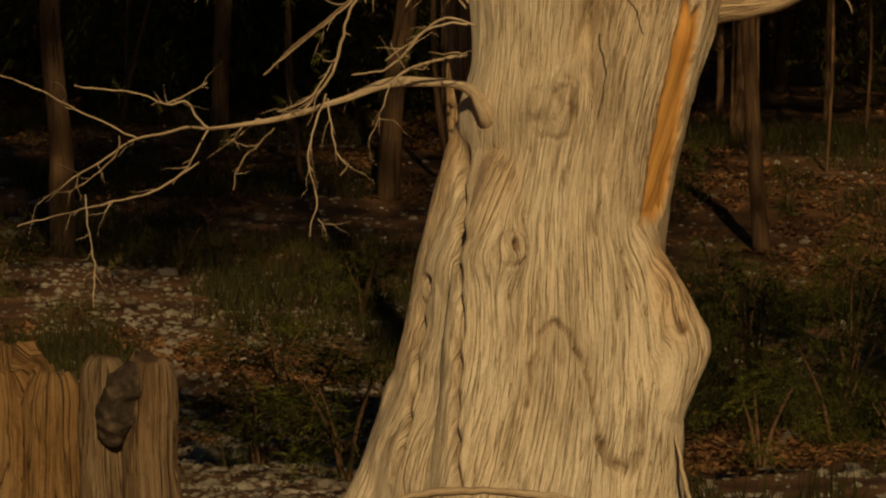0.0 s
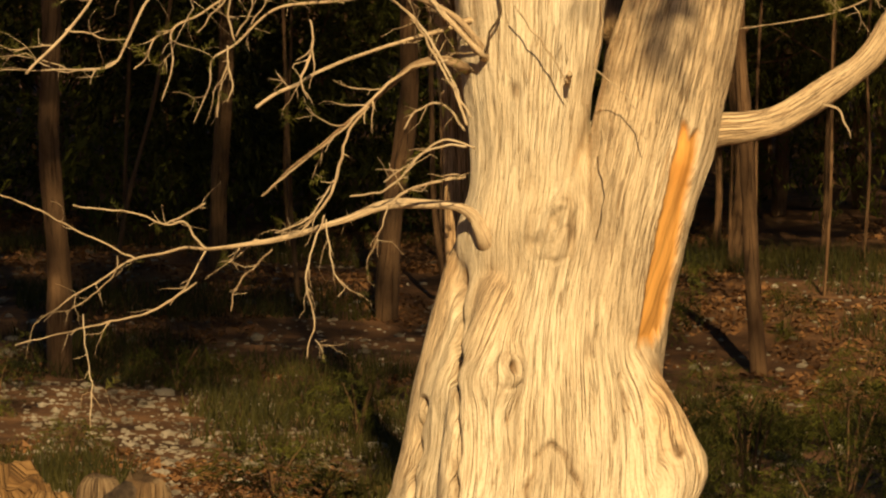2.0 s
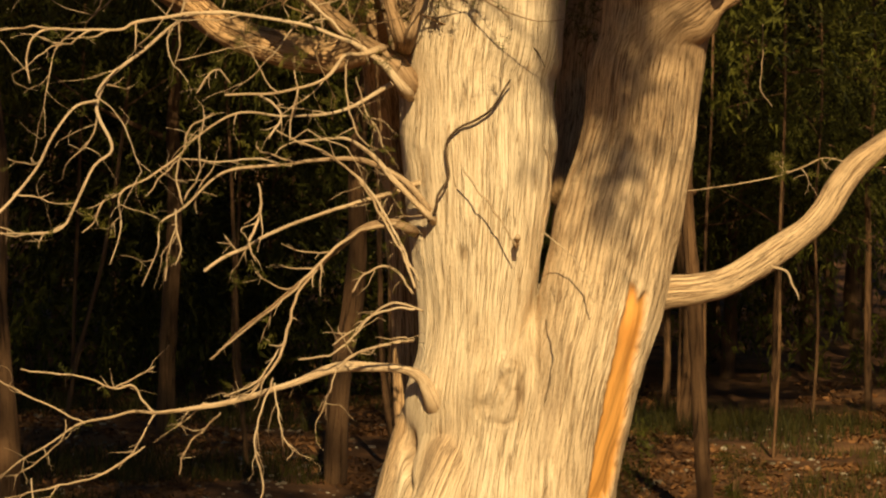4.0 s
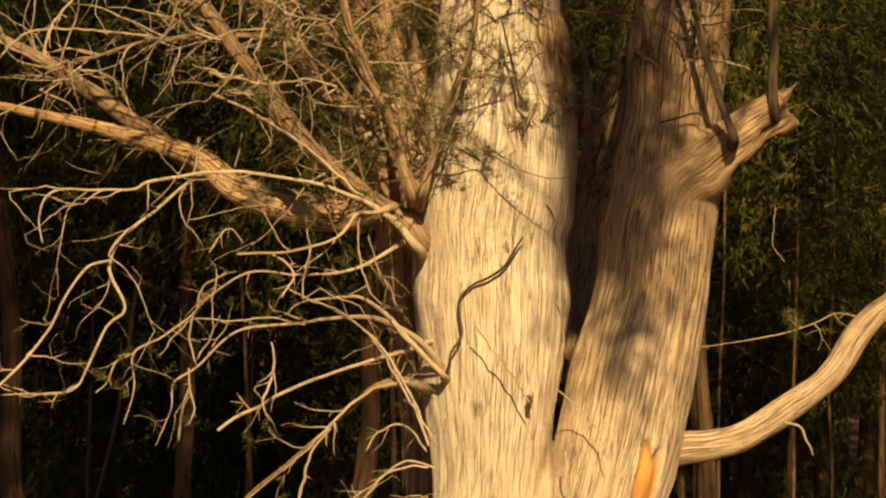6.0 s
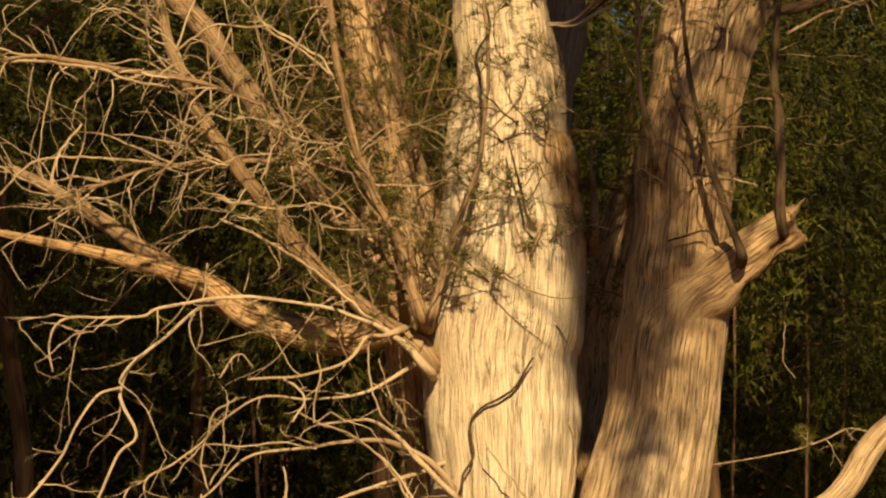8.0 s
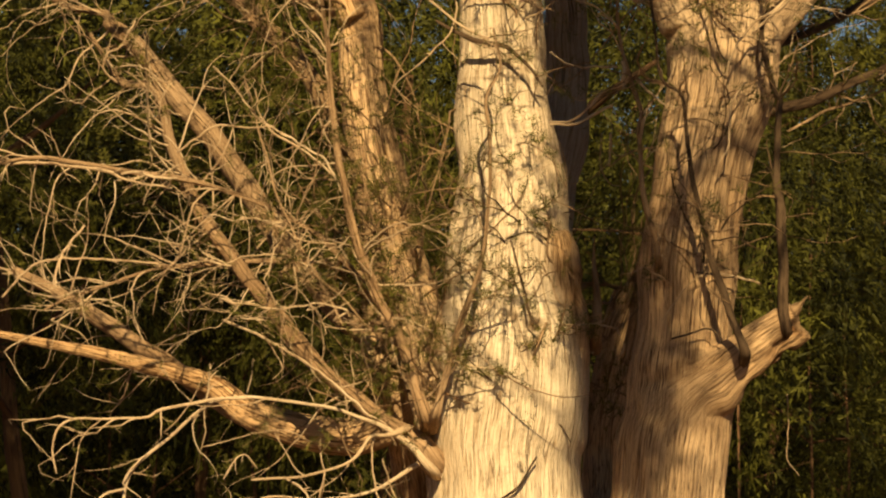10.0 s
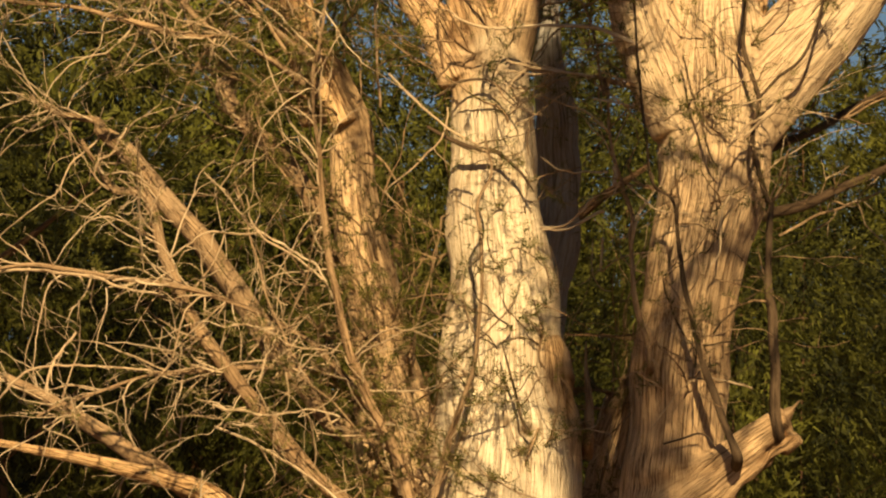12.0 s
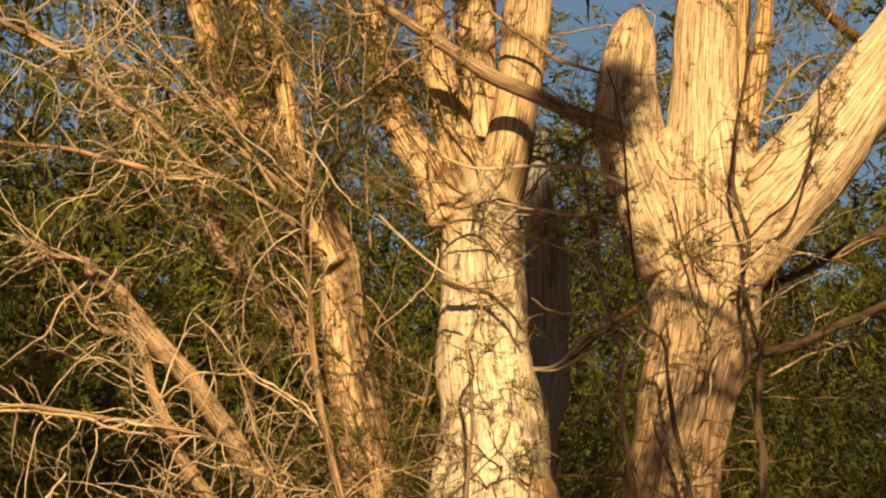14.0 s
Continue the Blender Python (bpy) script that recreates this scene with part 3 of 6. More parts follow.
    me.attributes.new("bare", "FLOAT", "POINT").data.foreach_set("value", bare.astype(np.float32))
    me.polygons.foreach_set("use_smooth", [True] * len(me.polygons))
    me.materials.clear()
    me.materials.append(BARK)
    hang("trunk", me, label="pale furrowed trunk with a torn orange strip")


def heights(points):
    return [(p[2], p[0]) for p in points]


BARE_LEFT = heights([(0.767, 24.700, 1.237), (0.784, 24.700, 1.413), (0.839, 24.700, 1.744), (0.883, 24.700, 1.942), (0.927, 24.700, 2.118)])
BARE_RIGHT = heights([(0.846, 24.700, 1.237), (0.894, 24.700, 1.413), (0.947, 24.700, 1.744), (0.982, 24.700, 1.942), (1.011, 24.700, 2.118)])
# darkening: stains and rot, with the shade of hollows put into the colour
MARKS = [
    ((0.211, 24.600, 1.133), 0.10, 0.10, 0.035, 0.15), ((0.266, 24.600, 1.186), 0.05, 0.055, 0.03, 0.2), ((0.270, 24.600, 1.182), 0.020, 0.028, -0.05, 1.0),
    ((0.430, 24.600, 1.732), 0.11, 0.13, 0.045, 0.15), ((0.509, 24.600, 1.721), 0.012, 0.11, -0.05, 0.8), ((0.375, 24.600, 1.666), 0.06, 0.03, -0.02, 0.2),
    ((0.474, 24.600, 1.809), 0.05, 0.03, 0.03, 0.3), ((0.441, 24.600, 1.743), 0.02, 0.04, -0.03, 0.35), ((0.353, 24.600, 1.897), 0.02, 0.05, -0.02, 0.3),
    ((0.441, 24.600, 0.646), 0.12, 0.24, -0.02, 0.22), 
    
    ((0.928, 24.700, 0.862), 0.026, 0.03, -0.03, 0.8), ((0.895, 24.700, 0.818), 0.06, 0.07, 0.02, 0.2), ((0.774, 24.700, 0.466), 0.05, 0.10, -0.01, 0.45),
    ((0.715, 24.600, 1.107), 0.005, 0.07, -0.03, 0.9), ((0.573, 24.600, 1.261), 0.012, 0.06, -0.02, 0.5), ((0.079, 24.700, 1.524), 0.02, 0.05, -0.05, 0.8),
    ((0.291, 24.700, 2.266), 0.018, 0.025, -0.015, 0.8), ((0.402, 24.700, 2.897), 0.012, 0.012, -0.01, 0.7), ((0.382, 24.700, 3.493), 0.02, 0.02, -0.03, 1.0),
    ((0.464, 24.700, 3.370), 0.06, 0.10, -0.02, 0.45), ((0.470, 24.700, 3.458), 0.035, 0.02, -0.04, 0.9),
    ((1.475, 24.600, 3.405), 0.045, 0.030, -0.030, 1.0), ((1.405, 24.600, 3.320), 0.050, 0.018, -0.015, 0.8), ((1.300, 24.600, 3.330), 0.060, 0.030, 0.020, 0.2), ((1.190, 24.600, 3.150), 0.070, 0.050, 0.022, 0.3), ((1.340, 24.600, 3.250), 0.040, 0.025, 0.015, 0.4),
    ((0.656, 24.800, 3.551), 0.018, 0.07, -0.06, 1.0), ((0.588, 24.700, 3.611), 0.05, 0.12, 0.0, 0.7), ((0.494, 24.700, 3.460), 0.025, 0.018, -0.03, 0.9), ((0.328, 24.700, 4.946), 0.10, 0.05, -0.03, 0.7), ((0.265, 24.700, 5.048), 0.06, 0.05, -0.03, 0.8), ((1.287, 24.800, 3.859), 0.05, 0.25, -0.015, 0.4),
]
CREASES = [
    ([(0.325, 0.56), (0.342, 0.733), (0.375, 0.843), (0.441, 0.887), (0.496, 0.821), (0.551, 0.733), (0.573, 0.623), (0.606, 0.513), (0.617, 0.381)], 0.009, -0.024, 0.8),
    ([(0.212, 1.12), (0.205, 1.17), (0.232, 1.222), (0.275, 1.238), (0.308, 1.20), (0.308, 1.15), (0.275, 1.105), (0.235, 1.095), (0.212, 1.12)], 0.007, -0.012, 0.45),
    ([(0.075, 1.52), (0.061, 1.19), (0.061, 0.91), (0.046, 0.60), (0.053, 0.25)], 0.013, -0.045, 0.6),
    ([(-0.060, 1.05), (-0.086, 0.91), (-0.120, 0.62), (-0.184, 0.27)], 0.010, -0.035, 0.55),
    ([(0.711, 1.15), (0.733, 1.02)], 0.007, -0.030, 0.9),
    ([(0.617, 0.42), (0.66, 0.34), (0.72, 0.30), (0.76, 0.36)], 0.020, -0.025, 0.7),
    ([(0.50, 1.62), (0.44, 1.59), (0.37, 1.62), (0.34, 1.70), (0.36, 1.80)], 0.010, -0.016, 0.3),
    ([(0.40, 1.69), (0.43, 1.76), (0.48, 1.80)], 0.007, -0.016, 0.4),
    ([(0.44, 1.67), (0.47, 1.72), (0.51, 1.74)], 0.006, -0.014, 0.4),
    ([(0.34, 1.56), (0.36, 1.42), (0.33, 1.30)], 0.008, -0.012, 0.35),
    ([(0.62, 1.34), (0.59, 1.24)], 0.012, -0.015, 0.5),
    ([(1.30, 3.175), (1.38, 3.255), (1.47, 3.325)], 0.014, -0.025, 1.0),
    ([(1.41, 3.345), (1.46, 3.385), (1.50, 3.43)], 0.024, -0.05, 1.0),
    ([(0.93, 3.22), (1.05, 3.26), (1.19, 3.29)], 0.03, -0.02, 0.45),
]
trunk()

# limbs that stand free of the trunk: name, bark, and places with their thickness
FREE_LIMBS = [
    ("limb", TWIG, [(0.172, 24.800, 1.667, 0.0354), (0.137, 24.779, 1.766, 0.0287), (0.084, 24.757, 1.804, 0.0221), (-0.009, 24.736, 1.815, 0.0199), (-0.207, 24.714, 1.817, 0.0220), (-0.405, 24.693, 1.744, 0.0176), (-0.603, 24.671, 1.689, 0.0176), (-0.778, 24.650, 1.656, 0.0154), (-0.909, 24.629, 1.638, 0.0132), (-0.996, 24.607, 1.645, 0.0110), (-1.083, 24.586, 1.618, 0.0099), (-1.192, 24.564, 1.594, 0.0088), (-1.278, 24.543, 1.542, 0.0072), (-1.408, 24.521, 1.459, 0.0061), (-1.538, 24.500, 1.354, 0.0044)]),
    ("limb", LIMB, [(0.062, 24.800, 2.940, 0.0531), (0.008, 24.792, 3.008, 0.0464), (-0.112, 24.783, 3.087, 0.0398), (-0.286, 24.775, 3.234, 0.0354), (-0.417, 24.767, 3.369, 0.0353), (-0.568, 24.758, 3.571, 0.0331), (-0.719, 24.750, 3.774, 0.0309), (-0.849, 24.742, 3.976, 0.0287), (-0.933, 24.733, 4.199, 0.0243), (-0.996, 24.725, 4.422, 0.0221), (-1.118, 24.717, 4.450, 0.0198), (-1.192, 24.708, 4.563, 0.0154), (-1.246, 24.700, 4.653, 0.0132)]),
    ("limb", LIMB, [(-0.095, 25.200, 3.367, 0.0584), (-0.149, 25.217, 3.449, 0.0607), (-0.304, 25.233, 3.579, 0.0563), (-0.436, 25.250, 3.742, 0.0495), (-0.534, 25.267, 3.882, 0.0473), (-0.633, 25.283, 4.046, 0.0496), (-0.786, 25.300, 4.280, 0.0496), (-0.942, 25.317, 4.468, 0.0452), (-1.097, 25.333, 4.680, 0.0407), (-1.198, 25.350, 4.765, 0.0317), (-1.209, 25.367, 4.804, 0.0204), (-1.357, 25.383, 4.844, 0.0181), (-1.516, 25.400, 4.932, 0.0159)]),
    ("limb", LIMB, [(-0.244, 25.300, 4.197, 0.0451), (-0.417, 25.343, 4.572, 0.0429), (-0.617, 25.386, 4.789, 0.0408), (-0.707, 25.429, 4.935, 0.0363), (-0.676, 25.471, 4.986, 0.0341), (-0.762, 25.514, 5.122, 0.0273), (-0.873, 25.557, 5.340, 0.0205), (-0.985, 25.600, 5.560, 0.0160)]),
    ("limb", LIMB, [(-0.478, 25.400, 3.120, 0.0498), (-0.706, 25.480, 3.186, 0.0455), (-0.979, 25.560, 3.390, 0.0410), (-1.232, 25.640, 3.562, 0.0389), (-1.440, 25.720, 3.710, 0.0321), (-1.628, 25.800, 3.813, 0.0230)]),
    ("limb", LIMB, [(0.032, 24.650, 3.109, 0.0308), (-0.003, 24.633, 3.241, 0.0242), (-0.061, 24.617, 3.418, 0.0220), (-0.188, 24.600, 3.706, 0.0219), (-0.249, 24.583, 3.949, 0.0197), (-0.288, 24.567, 4.214, 0.0175), (-0.313, 24.550, 4.587, 0.0153), (-0.329, 24.533, 4.808, 0.0131), (-0.263, 24.517, 5.172, 0.0109), (-0.266, 24.500, 5.482, 0.0087)]),
    ("limb", LIMB, [(0.076, 24.580, 3.104, 0.0241), (0.100, 24.558, 3.179, 0.0197), (0.158, 24.535, 3.386, 0.0197), (0.239, 24.512, 3.603, 0.0175), (0.286, 24.490, 3.776, 0.0153), (0.314, 24.468, 4.103, 0.0131), (0.301, 24.445, 4.322, 0.0131), (0.354, 24.422, 4.443, 0.0109), (0.337, 24.400, 4.596, 0.0087)]),
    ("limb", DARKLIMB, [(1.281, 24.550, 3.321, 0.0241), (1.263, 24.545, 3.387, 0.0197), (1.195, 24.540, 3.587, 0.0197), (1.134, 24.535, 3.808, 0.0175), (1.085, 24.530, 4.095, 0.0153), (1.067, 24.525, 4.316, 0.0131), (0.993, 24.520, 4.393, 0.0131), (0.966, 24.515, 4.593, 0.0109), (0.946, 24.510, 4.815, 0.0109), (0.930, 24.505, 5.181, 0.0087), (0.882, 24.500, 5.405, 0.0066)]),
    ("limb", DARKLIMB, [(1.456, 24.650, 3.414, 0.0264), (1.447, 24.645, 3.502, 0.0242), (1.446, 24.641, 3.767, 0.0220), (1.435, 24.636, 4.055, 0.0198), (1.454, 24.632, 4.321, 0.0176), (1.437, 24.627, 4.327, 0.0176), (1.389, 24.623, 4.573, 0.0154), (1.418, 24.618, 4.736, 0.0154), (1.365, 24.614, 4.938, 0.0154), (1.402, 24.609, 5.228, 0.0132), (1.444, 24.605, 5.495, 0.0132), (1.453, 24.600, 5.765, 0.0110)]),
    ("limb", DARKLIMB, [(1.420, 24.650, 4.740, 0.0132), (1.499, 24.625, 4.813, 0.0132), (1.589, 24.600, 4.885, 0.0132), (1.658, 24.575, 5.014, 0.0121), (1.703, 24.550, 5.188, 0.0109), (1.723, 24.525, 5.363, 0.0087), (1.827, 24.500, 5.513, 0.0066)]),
    ("limb", LIMB, [(0.961, 24.700, 3.693, 0.0198), (0.953, 24.710, 3.783, 0.0176), (0.916, 24.720, 3.940, 0.0176), (0.903, 24.730, 4.208, 0.0154), (0.915, 24.740, 4.287, 0.0154), (0.879, 24.750, 4.401, 0.0155), (0.837, 24.760, 4.604, 0.0133), (0.827, 24.770, 4.853, 0.0133), (0.815, 24.780, 4.774, 0.0133), (0.795, 24.790, 4.978, 0.0111), (0.738, 24.800, 5.162, 0.0088)]),
    ("limb", LIMB, [(0.940, 24.800, 5.179, 0.0398), (0.828, 24.750, 5.231, 0.0353), (0.607, 24.700, 5.327, 0.0330), (0.387, 24.650, 5.438, 0.0308), (0.212, 24.600, 5.552, 0.0263), (0.038, 24.550, 5.661, 0.0219), (-0.114, 24.500, 5.792, 0.0197)]),
    ("limb", TWIG, [(0.978, 24.800, 4.963, 0.0177), (0.910, 24.758, 4.993, 0.0155), (0.777, 24.717, 5.043, 0.0154), (0.576, 24.675, 5.050, 0.0132), (0.419, 24.633, 5.035, 0.0132), (0.330, 24.592, 5.040, 0.0110), (0.231, 24.550, 5.073, 0.0088)]),
    ("limb", LIMB, [(1.001, 24.950, 4.813, 0.0200), (0.809, 24.863, 4.857, 0.0155), (0.750, 24.775, 4.854, 0.0133), (0.615, 24.688, 4.869, 0.0132), (0.514, 24.600, 4.875, 0.0110)]),
    ("limb", GREYWOOD, [(0.535, 25.500, 3.300, 0.080), (0.556, 25.550, 3.802, 0.090), (0.588, 25.575, 4.126, 0.108), (0.629, 25.600, 4.335, 0.117), (0.650, 25.600, 4.545, 0.100), (0.640, 25.550, 4.800, 0.085), (0.625, 25.500, 5.050, 0.060), (0.640, 25.480, 5.300, 0.035)], 5),
    ("limb", TWIG, [(0.155, 24.700, 2.408, 0.0198), (0.096, 24.692, 2.463, 0.0176), (0.013, 24.683, 2.552, 0.0176), (-0.075, 24.675, 2.651, 0.0154), (-0.163, 24.667, 2.706, 0.0132), (-0.251, 24.658, 2.706, 0.0110), (-0.383, 24.650, 2.695, 0.0088)]),
    ("limb", DARKLIMB, [(0.144, 24.700, 2.386, 0.0124), (0.180, 24.693, 2.437, 0.0120), (0.184, 24.687, 2.485, 0.0112), (0.222, 24.680, 2.551, 0.0112), (0.220, 24.673, 2.638, 0.0105), (0.223, 24.667, 2.704, 0.0105), (0.267, 24.660, 2.752, 0.0105), (0.333, 24.653, 2.780, 0.0110), (0.399, 24.647, 2.835, 0.0110), (0.466, 24.640, 2.940, 0.0088)], 0),
    ("limb", LIMB, [(0.075, 24.750, 2.359, 0.0221), (0.019, 24.729, 2.376, 0.0221), (-0.080, 24.707, 2.368, 0.0198), (-0.168, 24.686, 2.312, 0.0176), (-0.299, 24.664, 2.190, 0.0154), (-0.430, 24.643, 2.079, 0.0132), (-0.583, 24.621, 1.957, 0.0099), (-0.691, 24.600, 1.847, 0.0066)]),
    ("limb", TWIG, [(-0.655, 24.600, 3.194, 0.0110), (-0.796, 24.567, 3.183, 0.0131), (-0.993, 24.533, 3.151, 0.0131), (-1.068, 24.500, 3.119, 0.0109), (-1.339, 24.467, 3.116, 0.0109), (-1.408, 24.433, 3.018, 0.0087), (-1.391, 24.400, 2.907, 0.0065)]),
    ("limb", TWIG, [(0.058, 24.700, 2.905, 0.0220), (-0.073, 24.680, 3.037, 0.0176), (-0.249, 24.660, 3.125, 0.0132), (-0.447, 24.640, 3.169, 0.0132), (-0.655, 24.620, 3.195, 0.0132), (-0.809, 24.600, 3.168, 0.0132), (-0.973, 24.580, 3.035, 0.0132), (-1.104, 24.560, 2.929, 0.0131), (-1.140, 24.540, 2.836, 0.0131), (-1.129, 24.520, 2.781, 0.0131), (-1.080, 24.500, 2.659, 0.0109), (-1.145, 24.480, 2.593, 0.0109), (-1.221, 24.460, 2.440, 0.0109), (-1.263, 24.440, 2.352, 0.0087), (-1.382, 24.420, 2.326, 0.0076), (-1.533, 24.400, 2.326, 0.0065)]),
    ("limb", TWIG, [(0.145, 24.750, 2.443, 0.0199), (0.035, 24.706, 2.563, 0.0176), (-0.163, 24.663, 2.629, 0.0154), (-0.427, 24.619, 2.602, 0.0132), (-0.645, 24.575, 2.572, 0.0110), (-0.798, 24.531, 2.433, 0.0098), (-0.888, 24.488, 2.373, 0.0087), (-0.898, 24.444, 2.263, 0.0065), (-0.957, 24.400, 2.127, 0.0044)]),
    ("limb", TWIG, [(-0.051, 24.700, 3.060, 0.0198), (-0.122, 24.650, 3.036, 0.0154), (-0.183, 24.600, 3.029, 0.0132), (-0.249, 24.550, 2.943, 0.0109), (-0.380, 24.500, 2.892, 0.0109), (-0.510, 24.450, 2.868, 0.0109), (-0.640, 24.400, 2.866, 0.0087)]),
    ("limb", TWIG, [(0.101, 24.800, 2.534, 0.0177), (-0.076, 24.750, 2.477, 0.0155), (-0.252, 24.700, 2.421, 0.0132), (-0.450, 24.650, 2.343, 0.0132), (-0.559, 24.600, 2.283, 0.0132), (-0.646, 24.550, 2.243, 0.0131), (-0.719, 24.500, 2.187, 0.0131)]),
    ("limb", TWIG, [(0.014, 24.800, 2.933, 0.0177), (-0.163, 24.760, 2.832, 0.0133), (-0.295, 24.720, 2.797, 0.0110), (-0.427, 24.680, 2.796, 0.0088), (-0.602, 24.640, 2.806, 0.0088), (-0.755, 24.600, 2.706, 0.0088), (-0.820, 24.560, 2.638, 0.0088), (-0.928, 24.520, 2.550, 0.0087), (-1.045, 24.480, 2.483, 0.0087), (-1.039, 24.440, 2.351, 0.0065), (-1.077, 24.400, 2.208, 0.0044)]),
    ("limb", TWIG, [(-1.139, 24.500, 2.845, 0.0109), (-1.231, 24.460, 2.811, 0.0109), (-1.305, 24.420, 2.700, 0.0109), (-1.357, 24.380, 2.579, 0.0109), (-1.453, 24.340, 2.458, 0.0109), (-1.592, 24.300, 2.306, 0.0108)]),
    ("limb", LIMB, [(-0.121, 24.800, 3.540, 0.0199), (-0.293, 24.750, 3.763, 0.0177), (-0.422, 24.700, 3.873, 0.0154), (-0.595, 24.650, 3.962, 0.0154), (-0.878, 24.600, 4.053, 0.0176), (-1.162, 24.550, 4.096, 0.0175), (-1.422, 24.500, 4.142, 0.0153), (-1.639, 24.450, 4.114, 0.0131), (-1.810, 24.400, 4.103, 0.0109)]),
    ("limb", LIMB, [(-0.098, 25.000, 3.622, 0.0201), (-0.252, 24.933, 3.710, 0.0178), (-0.562, 24.867, 3.753, 0.0177), (-0.782, 24.800, 3.736, 0.0155), (-1.002, 24.733, 3.714, 0.0132), (-1.222, 24.667, 3.648, 0.0110), (-1.440, 24.600, 3.560, 0.0088)]),
    ("limb", LIMB, [(-0.365, 24.800, 4.855, 0.0177), (-0.604, 24.733, 5.028, 0.0154), (-0.780, 24.667, 5.046, 0.0154), (-0.998, 24.600, 5.088, 0.0176), (-1.237, 24.533, 5.148, 0.0153), (-1.497, 24.467, 5.177, 0.0131), (-1.668, 24.400, 5.217, 0.0109)]),
    ("limb", LIMB, [(-0.321, 25.000, 4.971, 0.0201), (-0.540, 24.940, 5.150, 0.0178), (-0.779, 24.880, 5.375, 0.0178), (-1.065, 24.820, 5.533, 0.0155), (-1.372, 24.760, 5.645, 0.0133), (-1.634, 24.700, 5.733, 0.0110)]),
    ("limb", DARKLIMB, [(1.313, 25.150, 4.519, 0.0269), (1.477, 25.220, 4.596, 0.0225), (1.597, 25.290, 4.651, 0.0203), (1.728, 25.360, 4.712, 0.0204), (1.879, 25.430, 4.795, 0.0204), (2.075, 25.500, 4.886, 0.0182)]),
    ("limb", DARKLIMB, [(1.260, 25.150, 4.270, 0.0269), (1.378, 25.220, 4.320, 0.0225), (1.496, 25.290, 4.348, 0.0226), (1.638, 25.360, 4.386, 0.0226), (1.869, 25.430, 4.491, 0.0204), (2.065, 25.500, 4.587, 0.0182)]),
    ("limb", LIMB, [(1.517, 25.300, 4.257, 0.0113), (1.662, 25.400, 4.337, 0.0113), (1.784, 25.500, 4.386, 0.0114), (1.954, 25.600, 4.458, 0.0091)]),
    ("limb", LIMB, [(1.496, 25.300, 5.282, 0.0113), (1.578, 25.280, 5.369, 0.0158), (1.661, 25.260, 5.479, 0.0158), (1.741, 25.240, 5.531, 0.0135), (1.878, 25.220, 5.547, 0.0112), (2.038, 25.200, 5.597, 0.0090)]),
    ("limb", LIMB, [(-0.431, 24.950, 5.001, 0.0156), (-0.538, 24.914, 5.187, 0.0133), (-0.635, 24.879, 5.325, 0.0155), (-0.732, 24.843, 5.418, 0.0155), (-0.840, 24.807, 5.536, 0.0133), (-0.948, 24.771, 5.646, 0.0133), (-1.045, 24.736, 5.734, 0.0110), (-1.141, 24.700, 5.878, 0.0088)]),
    ("limb", LIMB, [(-0.676, 24.900, 5.035, 0.0155), (-0.784, 24.843, 5.143, 0.0177), (-0.902, 24.786, 5.263, 0.0199), (-1.064, 24.729, 5.372, 0.0199), (-1.171, 24.671, 5.456, 0.0176), (-1.288, 24.614, 5.563, 0.0176), (-1.493, 24.557, 5.661, 0.0153), (-1.665, 24.500, 5.723, 0.0131)]),
    ("limb", LIMB, [(-0.207, 24.900, 4.977, 0.0089), (-0.172, 24.833, 5.419, 0.0089), (-0.177, 24.767, 5.612, 0.0066), (-0.251, 24.700, 5.739, 0.0066)], 4),
    ("limb", LIMB, [(-0.066, 24.750, 4.750, 0.0110), (-0.075, 24.725, 4.994, 0.0099), (-0.077, 24.700, 5.328, 0.0099), (-0.063, 24.675, 5.594, 0.0088), (-0.069, 24.650, 5.861, 0.0077)], 6),
    ("limb", LIMB, [(-0.281, 24.700, 3.473, 0.0110), (-0.387, 24.660, 3.693, 0.0110), (-0.493, 24.620, 3.902, 0.0110), (-0.534, 24.580, 4.020, 0.0110), (-0.590, 24.540, 4.261, 0.0088), (-0.635, 24.500, 4.434, 0.0087)], 8),
    ("limb", LIMB, [(0.951, 24.900, 5.420, 0.0133), (0.839, 24.867, 5.452, 0.0133), (0.694, 24.833, 5.496, 0.0155), (0.572, 24.800, 5.585, 0.0133), (0.462, 24.767, 5.662, 0.0133), (0.397, 24.733, 5.727, 0.0110), (0.288, 24.700, 5.860, 0.0088)], 6),
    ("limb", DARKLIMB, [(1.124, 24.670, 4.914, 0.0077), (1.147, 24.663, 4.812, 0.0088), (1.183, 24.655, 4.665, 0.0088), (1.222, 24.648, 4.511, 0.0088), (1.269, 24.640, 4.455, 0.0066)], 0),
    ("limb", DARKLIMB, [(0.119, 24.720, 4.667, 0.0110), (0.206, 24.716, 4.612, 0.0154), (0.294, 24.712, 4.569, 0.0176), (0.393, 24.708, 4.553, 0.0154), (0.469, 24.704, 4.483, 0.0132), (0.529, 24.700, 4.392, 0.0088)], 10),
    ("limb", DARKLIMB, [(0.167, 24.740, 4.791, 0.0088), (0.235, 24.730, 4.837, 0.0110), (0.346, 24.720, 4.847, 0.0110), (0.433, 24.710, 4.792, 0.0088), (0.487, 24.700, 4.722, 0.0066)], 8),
    # twig shadow across the middle stem, built as a thin dark limb
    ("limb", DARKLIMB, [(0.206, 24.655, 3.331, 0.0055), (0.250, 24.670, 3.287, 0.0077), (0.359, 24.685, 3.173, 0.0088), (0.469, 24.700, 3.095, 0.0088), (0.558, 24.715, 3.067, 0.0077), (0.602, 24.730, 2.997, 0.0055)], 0),
